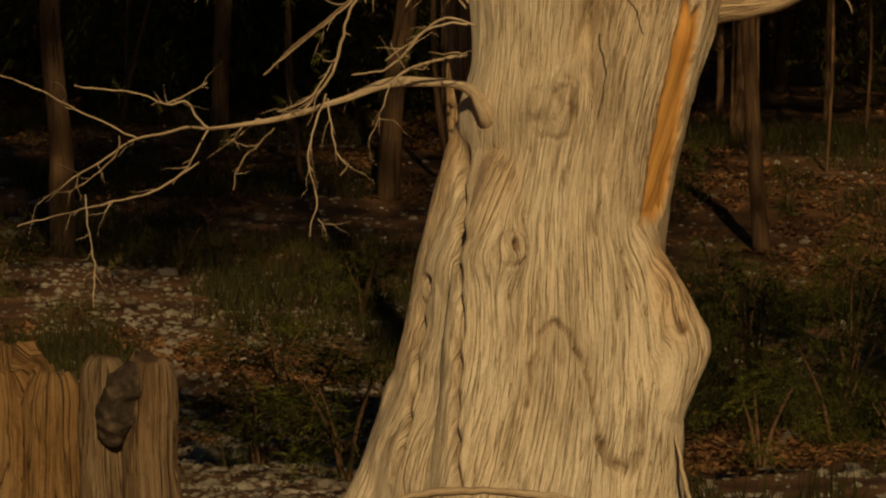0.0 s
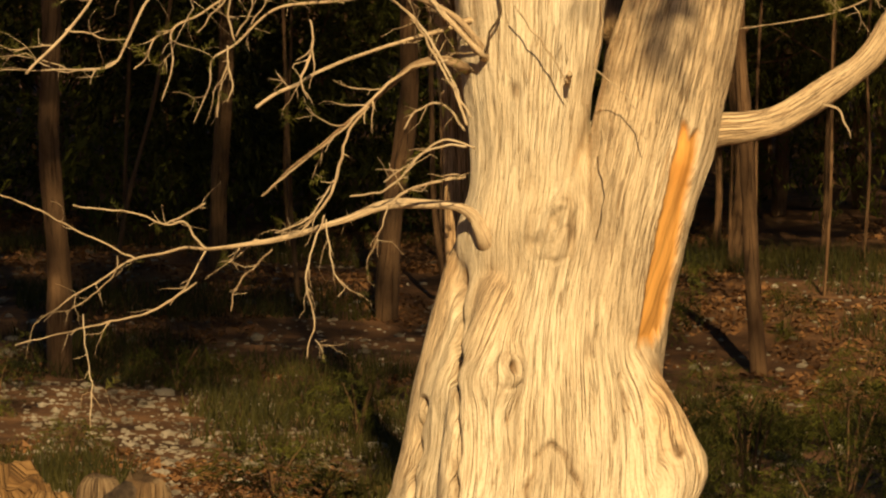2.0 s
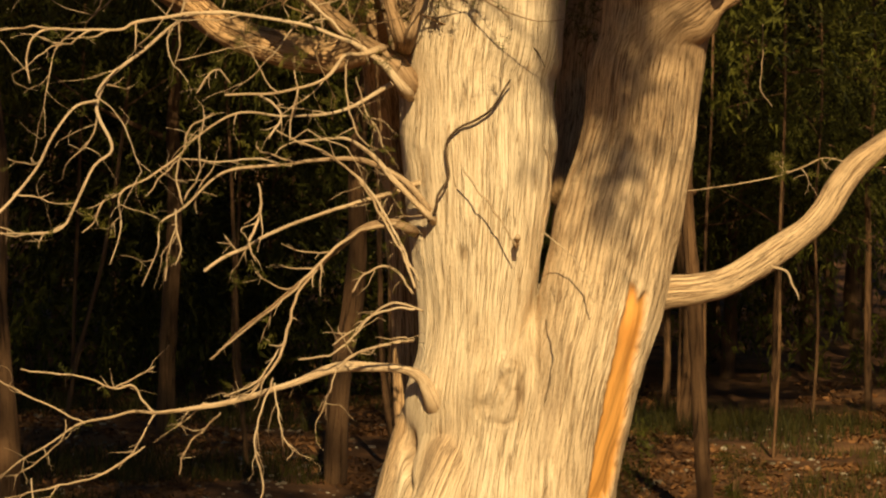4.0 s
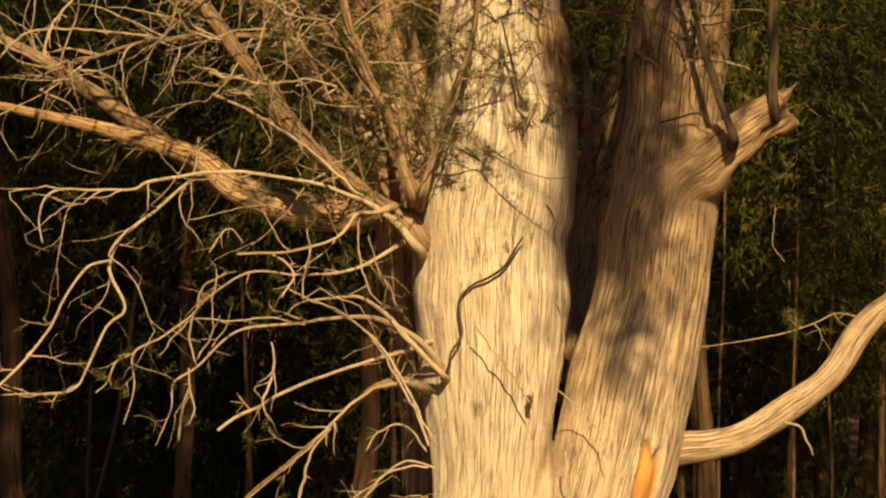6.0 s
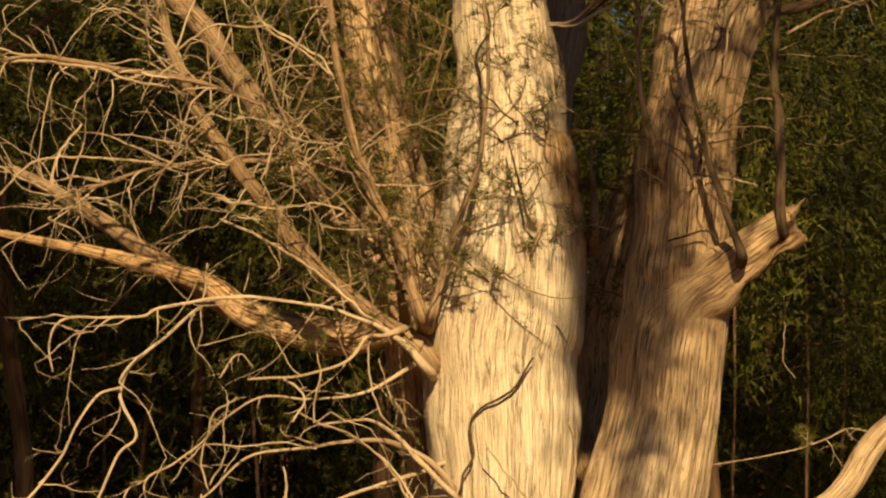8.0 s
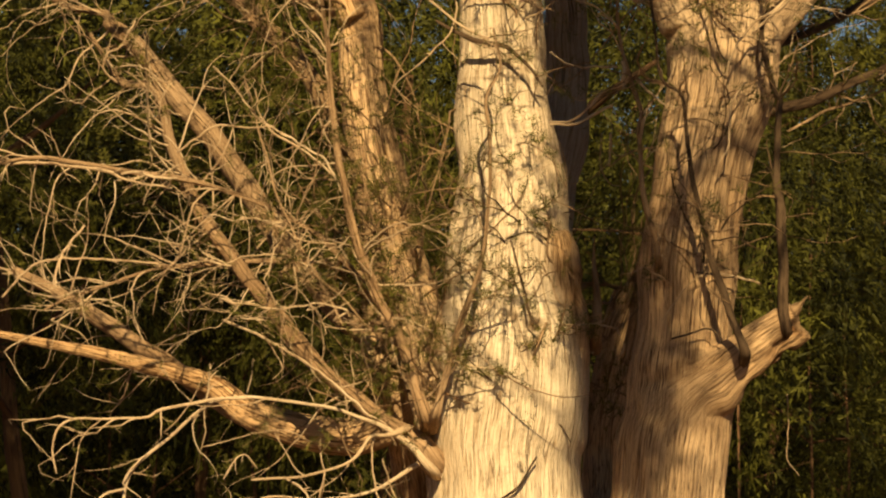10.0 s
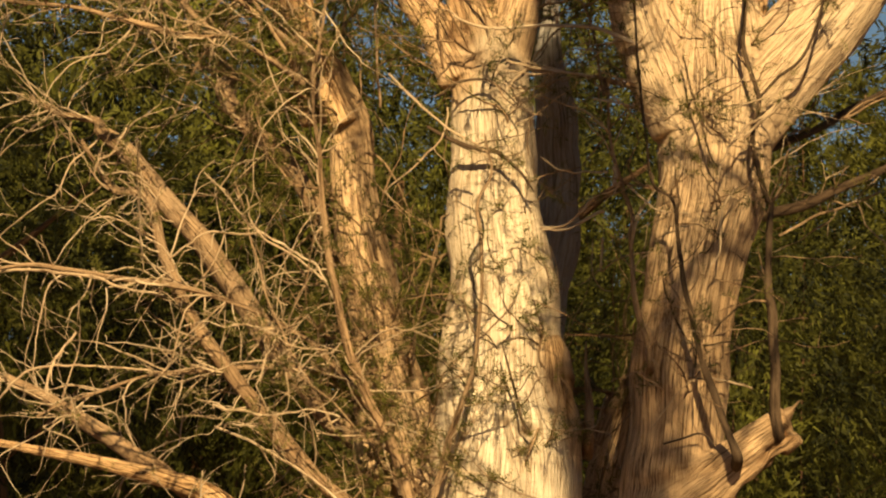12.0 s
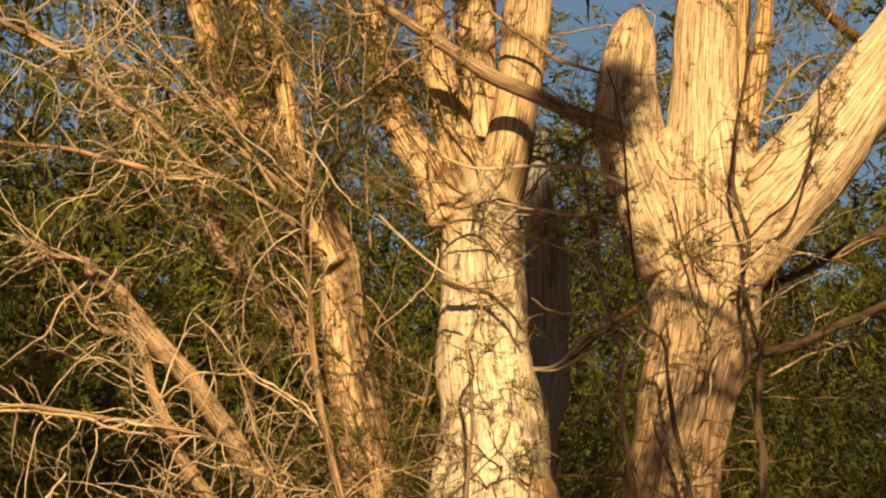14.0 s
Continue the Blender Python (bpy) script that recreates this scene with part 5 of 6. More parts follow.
def limbs():
    for n, (name, mat, places, *leafy_shade) in enumerate(FREE_LIMBS):
        (x0, y0, z0, r0), (x1, y1, z1, _) = places[:2]
        if r0 > 0.017 and -0.2 < x0 < 1.6 and y0 < 25.25:
            long = math.dist((x0, z0), (x1, z1)) + 1e-6
            places = [(x0 - (x1 - x0) / long * 0.04, y0 + 0.22, z0 - (z1 - z0) / long * 0.04, r0 * 1.1), *places]
        path = spline(places, 0.02)
        path[:, 3] *= np.interp(path[:, 3], (0.0, 0.014, 0.022), (0.40, 0.53, 0.92))
        path[:, :3] += 0.006 * np.stack([grain(path[:, :3] * 9, 20 + n), grain(path[:, :3] * 9, 60 + n), grain(path[:, :3] * 9, 90 + n)], 1)
        sides = 12 if places[0][3] > 0.03 else 7
        v, f, w = tube(path, sides, 0.18, n)
        limb = hang(name, mesh_from(name, v, f, mat, True, w))
        high = path[:, 2].mean()
        twigs, leaves = Pile(), Sprays()
        along = np.gradient(path[:, :3], axis=0)
        total = np.linalg.norm(along, axis=1).sum()
        left = path[:, 0].mean() < 0.15
        dense = (24 if high > 4.2 else 19 if high > 3.3 else 6 if high > 2.75 else 4) if left else (9 if high > 2.5 else 2.5)
        dense = leafy_shade[0] if leafy_shade else dense
        for k in range(int(total * dense)):
            i = rng.integers(len(path) * (87 if leafy_shade and leafy_shade[0] > 17 else 82 if leafy_shade and leafy_shade[0] > 10 else 22) // 100, len(path))
            d = along[i] / (np.linalg.norm(along[i]) + 1e-9)
            way = d * rng.uniform(0.2, 0.9) + rng.normal(0, 0.6, 3) + np.array((-0.25 if left else 0.05, -0.1, 0.0))
            size = (rng.uniform(0.15, 0.85) if high > 2.75 else rng.uniform(0.08, 0.42)) ** 1.2 * (1.0 if left else 0.6)
            r0 = min(path[i, 3] * 0.75, rng.uniform(0.0022, 0.0055))
            tw = wander(path[i, :3], way, size, r0, 0.22, rng.choice((-0.06, 0.0, 0.04)))
            twigs.add(*tube(tw, 4, 0.1, k))
            for j in range(3):
                q = rng.integers(1, len(tw))
                d2 = tw[q, :3] - tw[q - 1, :3]
                sub = wander(tw[q, :3], d2 / np.linalg.norm(d2) + rng.normal(0, 0.7, 3), size * rng.uniform(0.2, 0.5), tw[q, 3] * 0.7, 0.25, -0.03, 0.03)
                twigs.add(*tube(sub, 4, 0.1, k + j))
                if high > 2.0 and rng.random() < (0.45 if left else 0.6) or rng.random() < 0.12:
                    for m in range(rng.integers(3, 9)):
                        e = sub[rng.integers(0, len(sub)), :3]
                        leaves.add(e, np.array((rng.normal(0, 0.5), rng.normal(0, 0.5), rng.normal(0.1, 0.5))), rng.uniform(0.025, 0.065))
        if leafy_shade and leafy_shade[0] > 10:
            low = int(len(path) * leafy_shade[1]) if len(leafy_shade) > 1 else len(path) * 86 // 100 if leafy_shade[0] > 17 else np.flatnonzero(path[:, 2] < 6.3)[15]
            fat = 0.07 if leafy_shade[0] > 17 else 0.17
            for k in range(5000 if leafy_shade[0] > 17 else 3400):
                i = rng.integers(low, len(path))
                leaves.add(path[i, :3] + rng.normal(0, 1, 3) * fat, rng.normal(0, 0.5, 3), rng.uniform(0.08, 0.13))
        if twigs.n:
            hang("twig_spray", twigs.mesh("twig_spray", TWIG if mat is not DARKLIMB else LIMB), limb)["kind"] = "stuff"
        if leaves.n:
            hang("foliage", leaves.mesh("foliage", LEAF), limb, "sparse feathery green leaves")["kind"] = "stuff"


limbs()


def single_twigs():
    for n, places in enumerate(TWIG_LINES):
        path = spline(places, 0.012)
        path[:, 3] *= 0.5
        wob = path[:, :3] * 26
        path[:, :3] += 0.0055 * np.stack([grain(wob, 200 + n), grain(wob, 300 + n), grain(wob, 400 + n)], 1)
        v, f, w = tube(path, 6, 0.22, n)
        twig = hang("twig", mesh_from("twig", v, f, TWIG, True, w))
        if path[:, 3].mean() > 0.015 or path[-1, 0] > 0.25:
            continue
        shoots, leaves = Pile(), Sprays()
        for k in range(5):
            i = rng.integers(len(path) // 5, len(path) - 1)
            d = path[i + 1, :3] - path[i, :3]
            sub = wander(path[i, :3], d / np.linalg.norm(d) + rng.normal(0, 0.65, 3), rng.uniform(0.05, 0.24), path[i, 3] * 0.6, 0.2, -0.02, 0.02)
            shoots.add(*tube(sub, 4, 0.1, k))
            if rng.random() < 0.35:
                for m in range(3):
                    leaves.add(sub[rng.integers(0, len(sub)), :3], rng.normal(0, 0.6, 3), rng.uniform(0.03, 0.07))
        hang("twig_spray", shoots.mesh("twig_spray", TWIG), twig)["kind"] = "stuff"
        if leaves.n:
            hang("foliage", leaves.mesh("foliage", LEAF), twig, "sparse feathery green leaves")["kind"] = "stuff"


single_twigs()


def crown_sprays():
    """Bundles of thin leafy twigs that spring from the upper stems."""
    for n in (5, 7, 8, 9, 10, 12, 21, 23, 24):
        path = spline(STEMS[n], 0.03)
        path = path[path[:, 2] > 3.1]
        if len(path) < 4:
            continue
        for bundle in range(2 if n == 5 else 5 if n in (7, 8) else 3):
            twigs, leaves = Pile(), Sprays()
            for k in range(9):
                i = rng.integers(0, len(path))
                a = rng.uniform(-2.0, 1.6)
                side = np.array((math.sin(a), -math.cos(a), 0.0))
                start = path[i, :3] + side * path[i, 3] * 0.85
                way = side * 0.7 + rng.normal(0, 0.35, 3) + np.array((-0.15, 0, rng.uniform(-0.1, 0.9)))
                tw = wander(start, way, rng.uniform(0.35, 1.1), rng.uniform(0.003, 0.0065), 0.16, rng.choice((-0.03, 0.02, 0.05)))
                twigs.add(*tube(tw, 4, 0.1, k))
                for j in range(5):
                    q = rng.integers(2, len(tw))
                    d = tw[q, :3] - tw[q - 1, :3]
                    sub = wander(tw[q, :3], d / np.linalg.norm(d) + rng.normal(0, 0.6, 3), rng.uniform(0.1, 0.35), tw[q, 3] * 0.7, 0.2, 0.0, 0.03)
                    twigs.add(*tube(sub, 4, 0.1, k + j))
                    for m in range(rng.integers(7, 16)):
                        leaves.add(sub[rng.integers(0, len(sub)), :3], rng.normal(0, 0.6, 3) + (0, 0, 0.2), rng.uniform(0.025, 0.065))
            spray = hang("leafy_spray", twigs.mesh("leafy_spray", LIMB))
            spray["kind"] = "stuff"
            hang("foliage", leaves.mesh("foliage", LEAF), spray, "feathery olive-green leaves")["kind"] = "stuff"


crown_sprays()


def stem_twigs():
    """Thin crooked twigs with few leaves that stand out from the face of the upper stems and cross the gap between them."""
    for n, low, tall, bundles in ((5, 3.35, 4.95, 6), (6, 3.5, 5.0, 8), (13, 4.6, 5.5, 2), (15, 4.7, 5.6, 2), (7, 3.1, 4.7, 4)):
        path = spline(STEMS[n], 0.03)
        path = path[(path[:, 2] > low) & (path[:, 2] < tall)]
        for bundle in range(bundles):
            twigs, leaves = Pile(), Sprays()
            for k in range(6):
                i = rng.integers(0, len(path))
                a = rng.uniform(-1.7, 1.3)
                side = np.array((math.sin(a), -math.cos(a), 0.0))
                start = path[i, :3] + side * path[i, 3] * 0.85
                way = side * 0.8 + rng.normal(0, 0.5, 3) * (1.2, 0.4, 1.0) + np.array((-0.1, 0, 0.2))
                tw = wander(start, way, rng.uniform(0.25, 0.75), rng.uniform(0.0025, 0.0048), 0.2, rng.choice((-0.05, 0.0, 0.05)))
                twigs.add(*tube(tw, 4, 0.15, k))
                for j in range(3):
                    q = rng.integers(2, len(tw))
                    d = tw[q, :3] - tw[q - 1, :3]
                    sub = wander(tw[q, :3], d / np.linalg.norm(d) + rng.normal(0, 0.7, 3), rng.uniform(0.08, 0.3), tw[q, 3] * 0.7, 0.22, 0.0, 0.03)
                    twigs.add(*tube(sub, 4, 0.1, k + j))
                    if rng.random() < 0.5:
                        for m in range(rng.integers(3, 10)):
                            leaves.add(sub[rng.integers(0, len(sub)), :3], rng.normal(0, 0.6, 3) + (0, 0, 0.1), rng.uniform(0.025, 0.06))
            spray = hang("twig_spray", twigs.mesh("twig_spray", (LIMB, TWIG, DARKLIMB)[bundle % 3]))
            spray["kind"] = "stuff"
            if leaves.n:
                hang("foliage", leaves.mesh("foliage", LEAF), spray, "feathery olive-green leaves")["kind"] = "stuff"


stem_twigs()


def unseen_top():
    """The leafy top of the right stem, high above: unseen, added to shade the ground behind."""
    places = [(1.05, 25.05, 5.95, 0.10), (1.25, 25.1, 6.6, 0.09), (1.5, 25.0, 7.4, 0.07), (1.75, 24.9, 8.6, 0.03)]
    v, f, w = tube(spline(places, 0.05), 12, 0.18, 5)
    top = hang("limb", mesh_from("limb", v, f, LIMB, True, w))
    leaves = Sprays()
    for k in range(4500):
        p = np.array((1.85, 25.0, 8.0)) + np.clip(rng.normal(0, 1, 3), -1.7, 1.7) * (0.5, 0.6, 0.6)
        leaves.add(p, rng.normal(0, 0.6, 3), rng.uniform(0.18, 0.34))
    hang("foliage", leaves.mesh("foliage", LEAF), top, "feathery olive-green leaves")["kind"] = "stuff"


unseen_top()

# ---- the stump beside the tree ----
def stump():
    """A rotten stump that has split into upright slabs."""
    thing = tagged(new("tree_stump"), "rotten brown tree stump split into jagged upright slabs", "stump")
    x, y, z = (-1.486, 24.700, 0.024)
    thing.location = (x, y, 0.0)
    slabs = (  # across, behind, half width, stretch sideways, height, raggedness, wood
        (-0.33, 0.02, 0.15, 2.0, 0.73, 0.09, STUMPWOOD), (-0.03, -0.05, 0.10, 1.25, 0.665, 0.05, STUMPWOOD), (0.165, -0.12, 0.088, 1.0, 0.755, 0.015, STUMPGREY),
        (0.345, -0.16, 0.108, 1.0, 0.745, 0.03, STUMPGREY), (0.05, 0.16, 0.19, 1.9, 0.48, 0.05, STUMPWOOD),
    )
    for n, (a, b, r, wide, h, jag, wood) in enumerate(slabs):
        pts = [(a * 1.12, b * 1.1, -0.12, r * 1.35), (a * 1.05, b, 0.12, r * 1.1), (a, b, h * 0.5, r), (a, b, h * 0.85, r * 0.98), (a, b, h - 0.03, r * 0.88), (a, b, h, r * 0.6)]
        path = spline(pts, 0.014)
        sides = 64
        v, f, w = tube(path, sides, 0.0, n, 0.8)
        out = (v - np.repeat(path[:, :3], sides, 0)) * (wide, 1, 1)
        v = np.repeat(path[:, :3], sides, 0) + out
        big = grain(v * (7, 7, 2.5) + n * 5.1, 80 + n)
        flakes = np.sign(grain(v * (16, 16, 5) + n * 3.3, 81 + n)) * 0.035
        v = v + out * (0.13 * big + flakes + 0.05 * grain(v * (45, 45, 9), 82 + n))[:, None]
        top = np.clip((v[:, 2] - h * 0.6) / (h * 0.4), 0, 1)
        v[:, 2] += top * jag * (grain(v * (13, 13, 0) + n, 90 + n) + 0.7 * grain(v * (34, 34, 0) + n, 91 + n))
        under(new("slab", mesh_from("slab", v, f, wood, True, w)), thing)
    path = spline([(0.2, -0.17, 0.40, 0.012), (0.205, -0.185, 0.44, 0.055), (0.22, -0.195, 0.52, 0.072), (0.245, -0.205, 0.60, 0.078), (0.27, -0.2, 0.67, 0.07), (0.285, -0.19, 0.735, 0.02)], 0.006)
    v, f, w = tube(path, 28, 0.1, 3)
    v = v + (v - np.repeat(path[:, :3], 28, 0)) * (0.26 * grain(v * 16, 110) + 0.16 * grain(v * 38, 120))[:, None]
    tagged(under(new("burl", mesh_from("burl", v, f, BURLWOOD, True, w)), thing), "knotty dark grey-brown burl")
    path = spline([(0.33, -0.2, 0.02, 0.07), (0.45, -0.25, 0.06, 0.05), (0.6, -0.3, 0.02, 0.04), (0.8, -0.3, -0.06, 0.03)], 0.02)
    v, f, w = tube(path, 12, 0.2, 5)
    under(new("root", mesh_from("root", v, f, STUMPWOOD, True, w)), thing)


stump()


# ---- woodland on the bank ----
def crown_mesh(name, size, seed, clumps=60):
    """A ragged evergreen crown: clumps of drooping feathery sprays, with gaps between them."""
    r = np.random.default_rng(seed)
    sprays, blades = 10, 21
    c = unit(r.normal(0, 1, (clumps, 3)))
    out = np.repeat(c, sprays, 0)
    c *= r.uniform(0.35, 1.0, (clumps, 1)) ** 0.6 * np.array(size)
    root = np.repeat(c, sprays, 0) + r.normal(0, 0.13, (clumps * sprays, 3))
    way = unit(out * (0.6, 0.6, 0.3) + r.normal(0, 0.55, (clumps * sprays, 3)) + (0, 0, -0.25))
    far = r.uniform(0.25, 0.62, (clumps * sprays, 1))
    t = r.uniform(0, 1, (clumps * sprays, blades, 1))
    p = root[:, None] + way[:, None] * far[:, None] * t + np.array((0, 0, -0.22)) * t**2 * far[:, None]
    p = (p + r.normal(0, 0.022, p.shape)).reshape(-1, 3)
    d = unit(np.repeat(way, blades, 0) + (0, 0, -0.3) + r.normal(0, 0.45, p.shape))
    s = unit(np.cross(d, r.normal(0, 1, p.shape)))
    long = r.uniform(0.05, 0.11, (len(p), 1))
    v = np.stack([p - s * 0.0095, p + s * 0.0095, p + d * long], 1).reshape(-1, 3)
    me = mesh_from(name, v, np.arange(len(v)).reshape(-1, 3), FARLEAF, False)
    tint = np.repeat(np.repeat(r.uniform(-0.6, 0.6, clumps), sprays) + r.uniform(-0.3, 0.3, clumps * sprays), blades * 3)
    me.attributes.new("tint", "FLOAT", "POINT").data.foreach_set("value", tint.astype(np.float32))
    return me


CROWNS = [crown_mesh("crown", (1.5, 1.5, 1.9), 40 + k) for k in range(3)]


def woodland_tree(x, y, r, height, lean, seed, crown_at, spread, label="reddish-brown woodland juniper with dark green crown"):
    z = float(ground_height(np.array([x]), np.array([y]))[0])
    g = np.random.default_rng(seed)
    t = tagged(new("juniper_tree"), label, "tree", "woodland trees")
    t.location = (x, y, z)
    n = 7
    pts = [(lean * k / n * height + g.normal(0, 0.03), g.normal(0, 0.03), height * k / n - 0.1, r * (1 - 0.7 * k / n)) for k in range(n + 1)]
    v, f, w = tube(spline(pts, 0.15), 14, 0.16, seed)
    under(new("trunk", mesh_from("trunk", v, f, FARBARK, True, w)), t)
    for k in range(5):
        a, zz = g.uniform(0, 2 * math.pi), g.uniform(0.35, 0.9) * height
        q = (lean * zz, 0, zz, r * 0.35)
        out = g.uniform(0.7, 1.6)
        tip = (q[0] + math.cos(a) * out, math.sin(a) * out, zz + g.uniform(0.2, 0.8), r * 0.08)
        mid = tuple((u + b) / 2 + g.normal(0, 0.06) for u, b in zip(q[:3], tip[:3]))
        v, f, w = tube(spline([q, (*mid, r * 0.2), tip], 0.12), 6, 0.1, k)
        under(new("limb", mesh_from("limb", v, f, FARBARK, True, w)), t)
    crown = under(new("crown", CROWNS[seed % 3]), t)
    crown.location = (lean * crown_at, 0, crown_at)
    crown.scale = (spread, spread, spread * g.uniform(0.9, 1.3))
    crown.rotation_euler = (0, 0, g.uniform(0, 6))
    return t


def woodland():
    # trees whose trunks can be told apart
    for k, (p, r, lean) in enumerate((
        ((-2.818, 47.000, 0.658), 0.10, -0.045), ((-1.958, 55.000, 0.743), 0.08, 0.03), ((-0.459, 52.000, 0.743), 0.10, 0.07),
        ((2.400, 48.800, 0.784), 0.068, -0.02), ((2.644, 57.000, 1.883), 0.07, 0.01),
    )):
        woodland_tree(p[0], p[1], r, 6.6, lean, k, 5.6, 1.2)
    g = np.random.default_rng(5)
    # three rows on the shady side: high crowns in front, low ones behind
    for row, (y0, at, wide) in enumerate(((53.0, 6.5, 1.15), (57.5, 6.7, 1.2), (62.0, 2.6, 1.35), (66.0, 5.6, 1.35))):
        for k in range(5):
            x = -5.6 + 1.4 * k + g.uniform(-0.3, 0.3)
            woodland_tree(x, y0 + g.uniform(-0.8, 0.8), g.uniform(0.015, 0.03), at, g.normal(0, 0.10), 20 + row * 7 + k, at + g.uniform(-0.3, 0.3), wide * 1.25)
    for k in range(6):
        woodland_tree(1.2 + 1.1 * k + g.uniform(-0.3, 0.3), 66 + g.uniform(-2, 2), 0.08, 5.0, g.normal(0, 0.03), 44 + k, 3.3, 1.3)
    # the depth of the wood, where crowns reach the ground
    for k in range(17):
        woodland_tree(-9.2 + 1.15 * k + g.uniform(-0.3, 0.3), 77 + g.uniform(-3, 3), 0.08, 6.0, g.normal(0, 0.03), 160 + k, 3.4 + 2.4 * (k % 2), 1.6)
    for k in range(6):
        woodland_tree(-6.4 + 1.2 * k + g.uniform(-0.3, 0.3), 71 + g.uniform(-1, 1), 0.05, 4.0, g.normal(0, 0.03), 190 + k, 2.6, 1.3)
    for k in range(16):
        y = g.uniform(60, 84)
        x = g.uniform(0.005, 0.15) * y
        woodland_tree(x, y, g.uniform(0.06, 0.12), g.uniform(5.0, 8.0), g.normal(0, 0.04), 50 + k, g.uniform(3.6, 6.4), g.uniform(0.9, 1.5))
    for k, (x, y, at) in enumerate(((2.6, 52, 6.3), (3.3, 54, 6.6), (2.6, 57, 7.0), (3.9, 58, 6.3))):
        woodland_tree(x, y, 0.016, at + 0.6, 0.02, 140 + k, at, 1.2)
    for k, (x, y, at) in enumerate(((1.7, 60, 3.5), (2.7, 61, 3.3), (3.6, 59, 3.6), (4.5, 60, 3.4))):
        woodland_tree(x, y, 0.04, at + 0.6, 0.02, 150 + k, at, 0.95)
    # tall trees on either side, mostly out of view, added so their crowns shade the bank
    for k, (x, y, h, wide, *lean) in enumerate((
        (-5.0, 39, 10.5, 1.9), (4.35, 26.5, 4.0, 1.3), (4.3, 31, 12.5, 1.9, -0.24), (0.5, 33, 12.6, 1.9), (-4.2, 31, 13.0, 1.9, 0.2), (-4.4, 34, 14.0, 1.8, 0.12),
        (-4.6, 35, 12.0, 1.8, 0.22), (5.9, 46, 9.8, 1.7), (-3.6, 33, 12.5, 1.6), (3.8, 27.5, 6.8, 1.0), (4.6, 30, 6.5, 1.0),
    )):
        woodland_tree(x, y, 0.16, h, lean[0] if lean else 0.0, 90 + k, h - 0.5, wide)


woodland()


def bush(x, y, wide, tall, seed):
    """A low evergreen bush: a few thin stems under a ragged leafy mound."""
    z = float(ground_height(np.array([x]), np.array([y]))[0])
    g = np.random.default_rng(seed)
    t = tagged(new("bush"), "low dark green bush on the stony bank", "bush", "bushes on the bank")
    t.location = (x, y, z)
    for k in range(4):
        a = g.uniform(0, 2 * math.pi)
        out = (math.cos(a) * wide * 0.5, math.sin(a) * wide * 0.5)
        v, f, w = tube(spline([(0, 0, -0.08, 0.016), (out[0] * 0.4, out[1] * 0.4, tall * 0.45, 0.011), (*out, tall * 0.9, 0.004)], 0.06), 5, 0.1, seed + k)
        under(new("stem", mesh_from("stem", v, f, FARBARK, True, w)), t)
    crown = under(new("crown", BUSHES[seed % 2]), t)
    crown.location = (0, 0, tall * 0.5)
    crown.scale = (wide, wide, tall * 0.55)
    crown.rotation_euler = (0, 0, g.uniform(0, 6))


BUSHES = [crown_mesh("crown", (1.0, 1.0, 1.0), 60 + k, 24) for k in range(2)]
# the bushes just left of the trunk are added to darken shaded ground
for k, (x, y, wide, tall) in enumerate((
    (1.55, 31.0, 0.34, 0.45), (2.05, 33.0, 0.42, 0.6), (1.75, 36.0, 0.36, 0.75), (2.35, 36.5, 0.45, 0.75), (2.75, 38.0, 0.5, 0.6), (1.9, 39.5, 0.30, 0.4), (2.2, 30.0, 0.35, 0.4),
    (1.75, 50.0, 0.3, 0.85), (2.1, 43.5, 0.22, 0.3), (2.9, 45.0, 0.25, 0.3), (3.2, 47.5, 0.3, 0.35), (2.0, 47.0, 0.2, 0.3), (2.75, 50.5, 0.25, 0.4), (-2.4, 41.0, 0.22, 0.3), (-0.55, 43.0, 0.35, 0.4), (-1.0, 38.5, 0.40, 0.35), (-0.75, 34.0, 0.45, 0.5), (-0.45, 29.5, 0.42, 0.5), (-0.9, 31.0, 0.36, 0.4), (-1.9, 46.0, 0.3, 0.35), (-3.1, 44.0, 0.3, 0.5),
)):
    bush(x, y, wide, tall, k)


# ---- stones and grass ----
def stones():
    b = bmesh.new()
    bmesh.ops.create_icosphere(b, subdivisions=1, radius=1.0)
    ball = np.array([v.co for v in b.verts])
    faces = [tuple(v.index for v in f.verts) for f in b.faces]
    b.free()
    pile = Pile()
    n, broad = 12000, 4500
    y = np.r_[rng.uniform(26, 58, broad), rng.uniform(27, 46, n - broad)]
    x = np.r_[rng.uniform(-0.085, 0.085, broad), rng.uniform(-0.085, 0.005, n - broad)] * y
    z = ground_height(x, y)
    for k in range(n):
        s = rng.gamma(1.5, 0.009) + 0.007 if k < broad else rng.gamma(1.5, 0.006) + 0.006
        v = ball * (1 + 0.25 * rng.normal(0, 1, (len(ball), 1))) * (s, s * rng.uniform(0.6, 1.2), s * rng.uniform(0.35, 0.7))
        pile.add(v + (x[k], y[k], z[k] + s * 0.15), faces)
    tagged(new("stones", pile.mesh("stones", ROCK, False)), "pale limestone pebbles scattered over brown soil", "stones", kind="stuff")


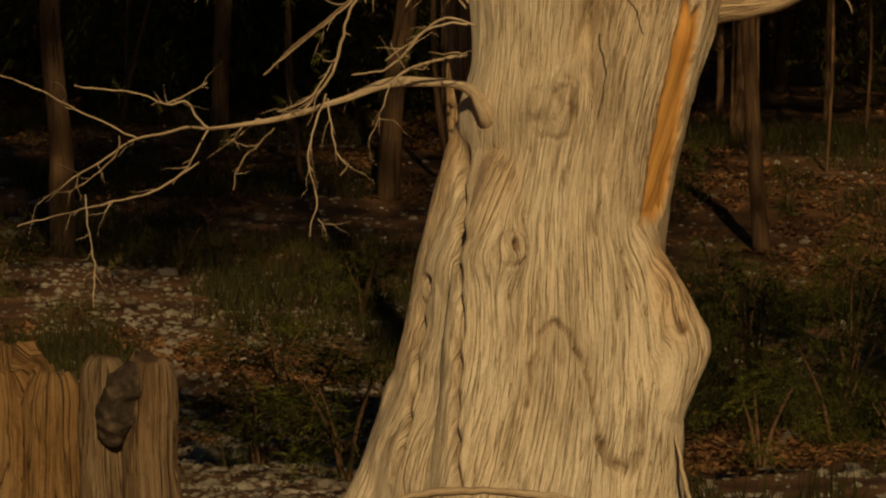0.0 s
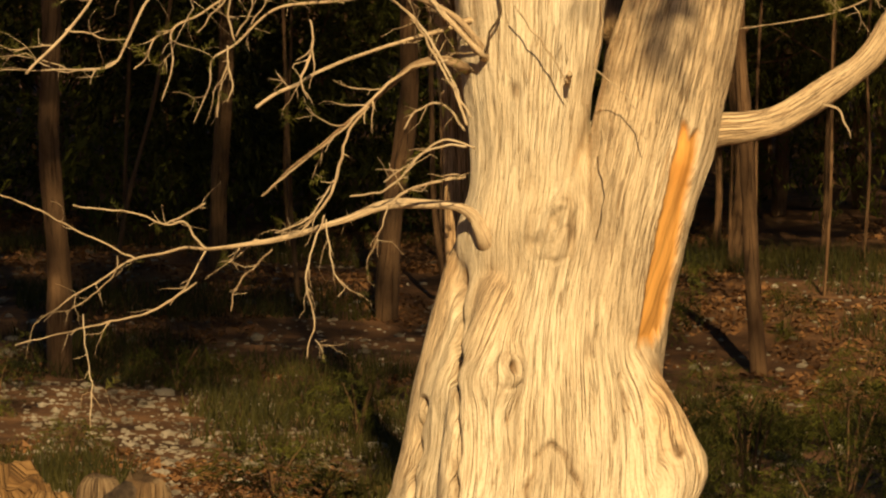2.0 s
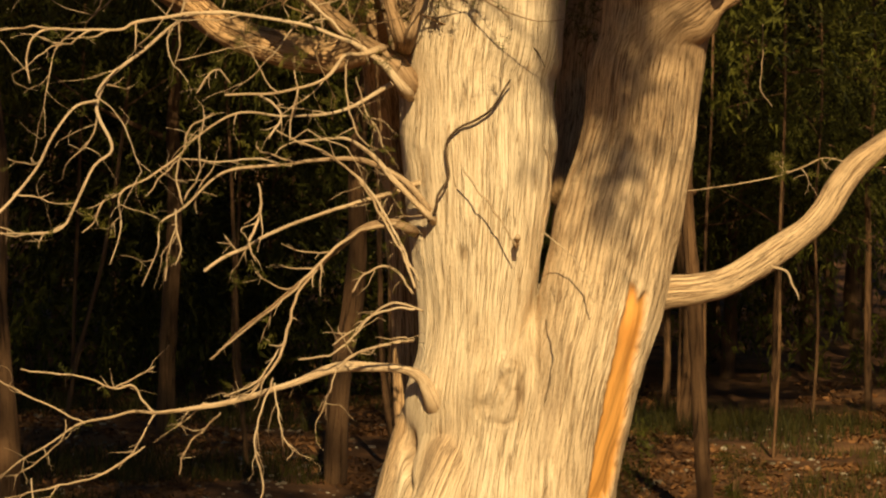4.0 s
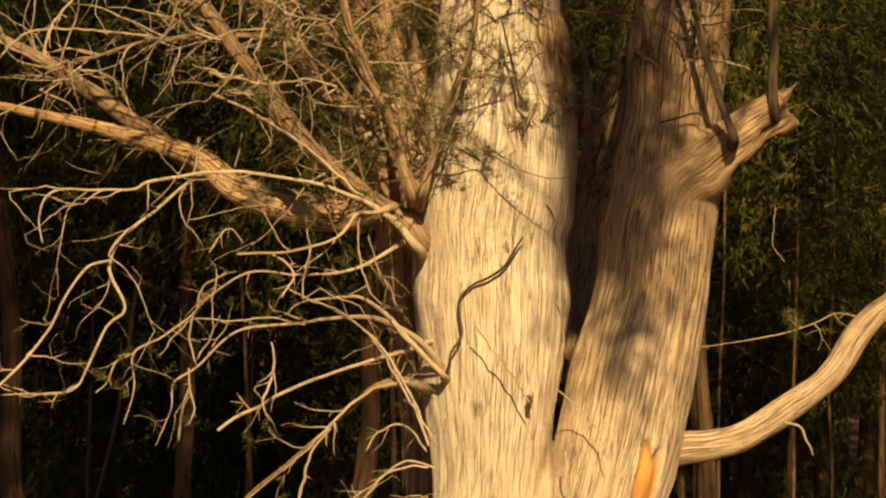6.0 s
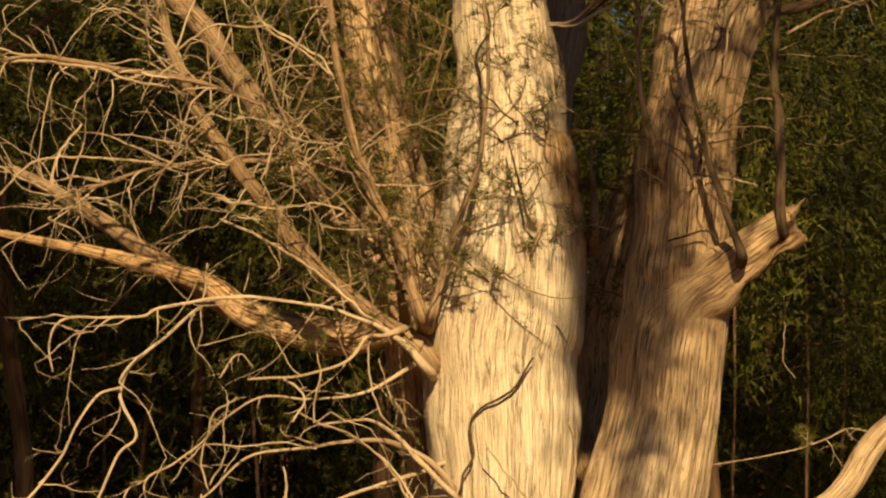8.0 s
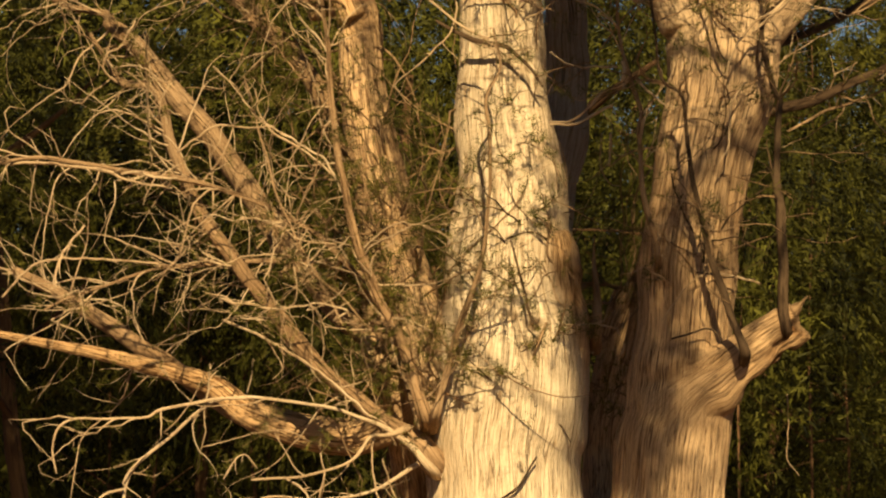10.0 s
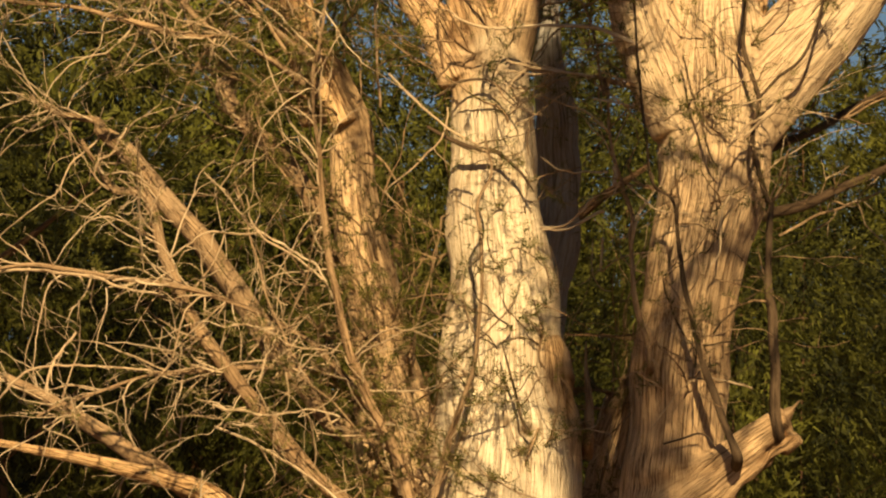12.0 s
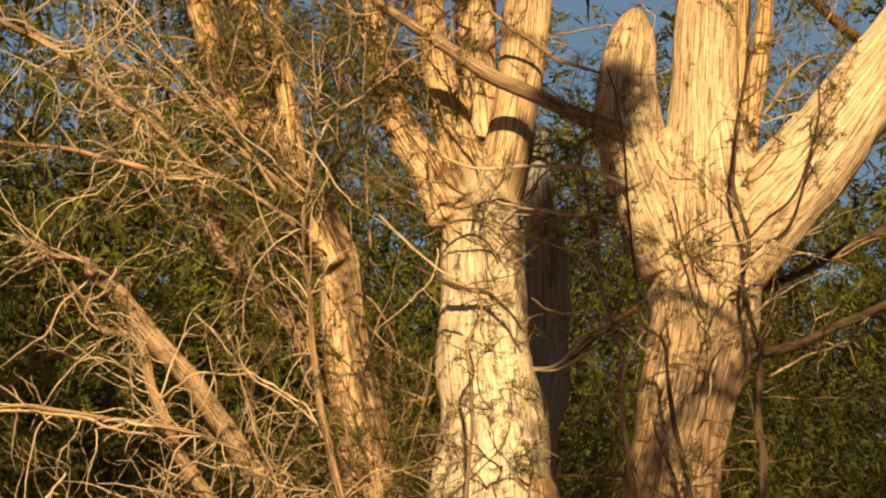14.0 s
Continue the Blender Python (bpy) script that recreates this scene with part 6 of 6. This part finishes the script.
def grass():
    n = 110000
    y = rng.uniform(26, 60, n)
    x = rng.uniform(-0.085, 0.085, n) * y
    keep = grain(np.stack([x * 0.8, y * 0.4, 0 * x], 1), 50) + 0.5 * grain(np.stack([x * 3, y * 2, 0 * x], 1), 51) > 0.22
    x, y = x[keep], y[keep]
    n = len(x)
    z = ground_height(x, y)
    h = rng.uniform(0.05, 0.22, n) * (1 + 0.5 * grain(np.stack([x * 0.7, y * 0.5, 0 * x], 1), 52))
    a = rng.uniform(0, 2 * math.pi, n)
    w = 0.006
    p = np.stack([x, y, z], 1)
    side = np.stack([np.cos(a) * w, np.sin(a) * w, 0 * a], 1)
    bend = rng.normal(0, 0.3, (n, 3)) * (1, 1, 0)
    tip = p + (bend + (0, 0, 1)) * h[:, None]
    v = np.stack([p - side, p + side, tip], 1).reshape(-1, 3)
    tagged(new("grass", mesh_from("grass", v, np.arange(n * 3).reshape(-1, 3), GRASS, False)), "tufts of dry olive-green grass on the bank", "grass", kind="stuff")


def litter():
    n = 130000
    y = rng.uniform(30, 64, n)
    x = rng.uniform(-0.085, 0.085, n) * y
    keep = grain(np.stack([x * 0.9, y * 0.5, 0 * x], 1), 55) + 0.4 * grain(np.stack([x * 4, y * 2, 0 * x], 1), 56) > np.where((x < 0) & (y < 46), 0.45, -0.1)
    x, y = x[keep], y[keep]
    n = len(x)
    p = np.stack([x, y, ground_height(x, y) + rng.uniform(0.004, 0.03, n)], 1)
    a, size = rng.uniform(0, 2 * math.pi, n), rng.uniform(0.012, 0.036, n)
    d = np.stack([np.cos(a), np.sin(a), rng.normal(0, 0.35, n)], 1) * size[:, None]
    e = np.stack([-np.sin(a), np.cos(a), rng.normal(0, 0.5, n)], 1) * size[:, None] * 0.45
    v = np.stack([p - d, p + e, p + d, p - e], 1).reshape(-1, 3)
    tagged(new("leaf_litter", mesh_from("leaf_litter", v, np.arange(n * 4).reshape(-1, 4), LITTER, False)), "brown fallen leaves strewn over the bank", "leaf litter", kind="stuff")


stones()
grass()
litter()
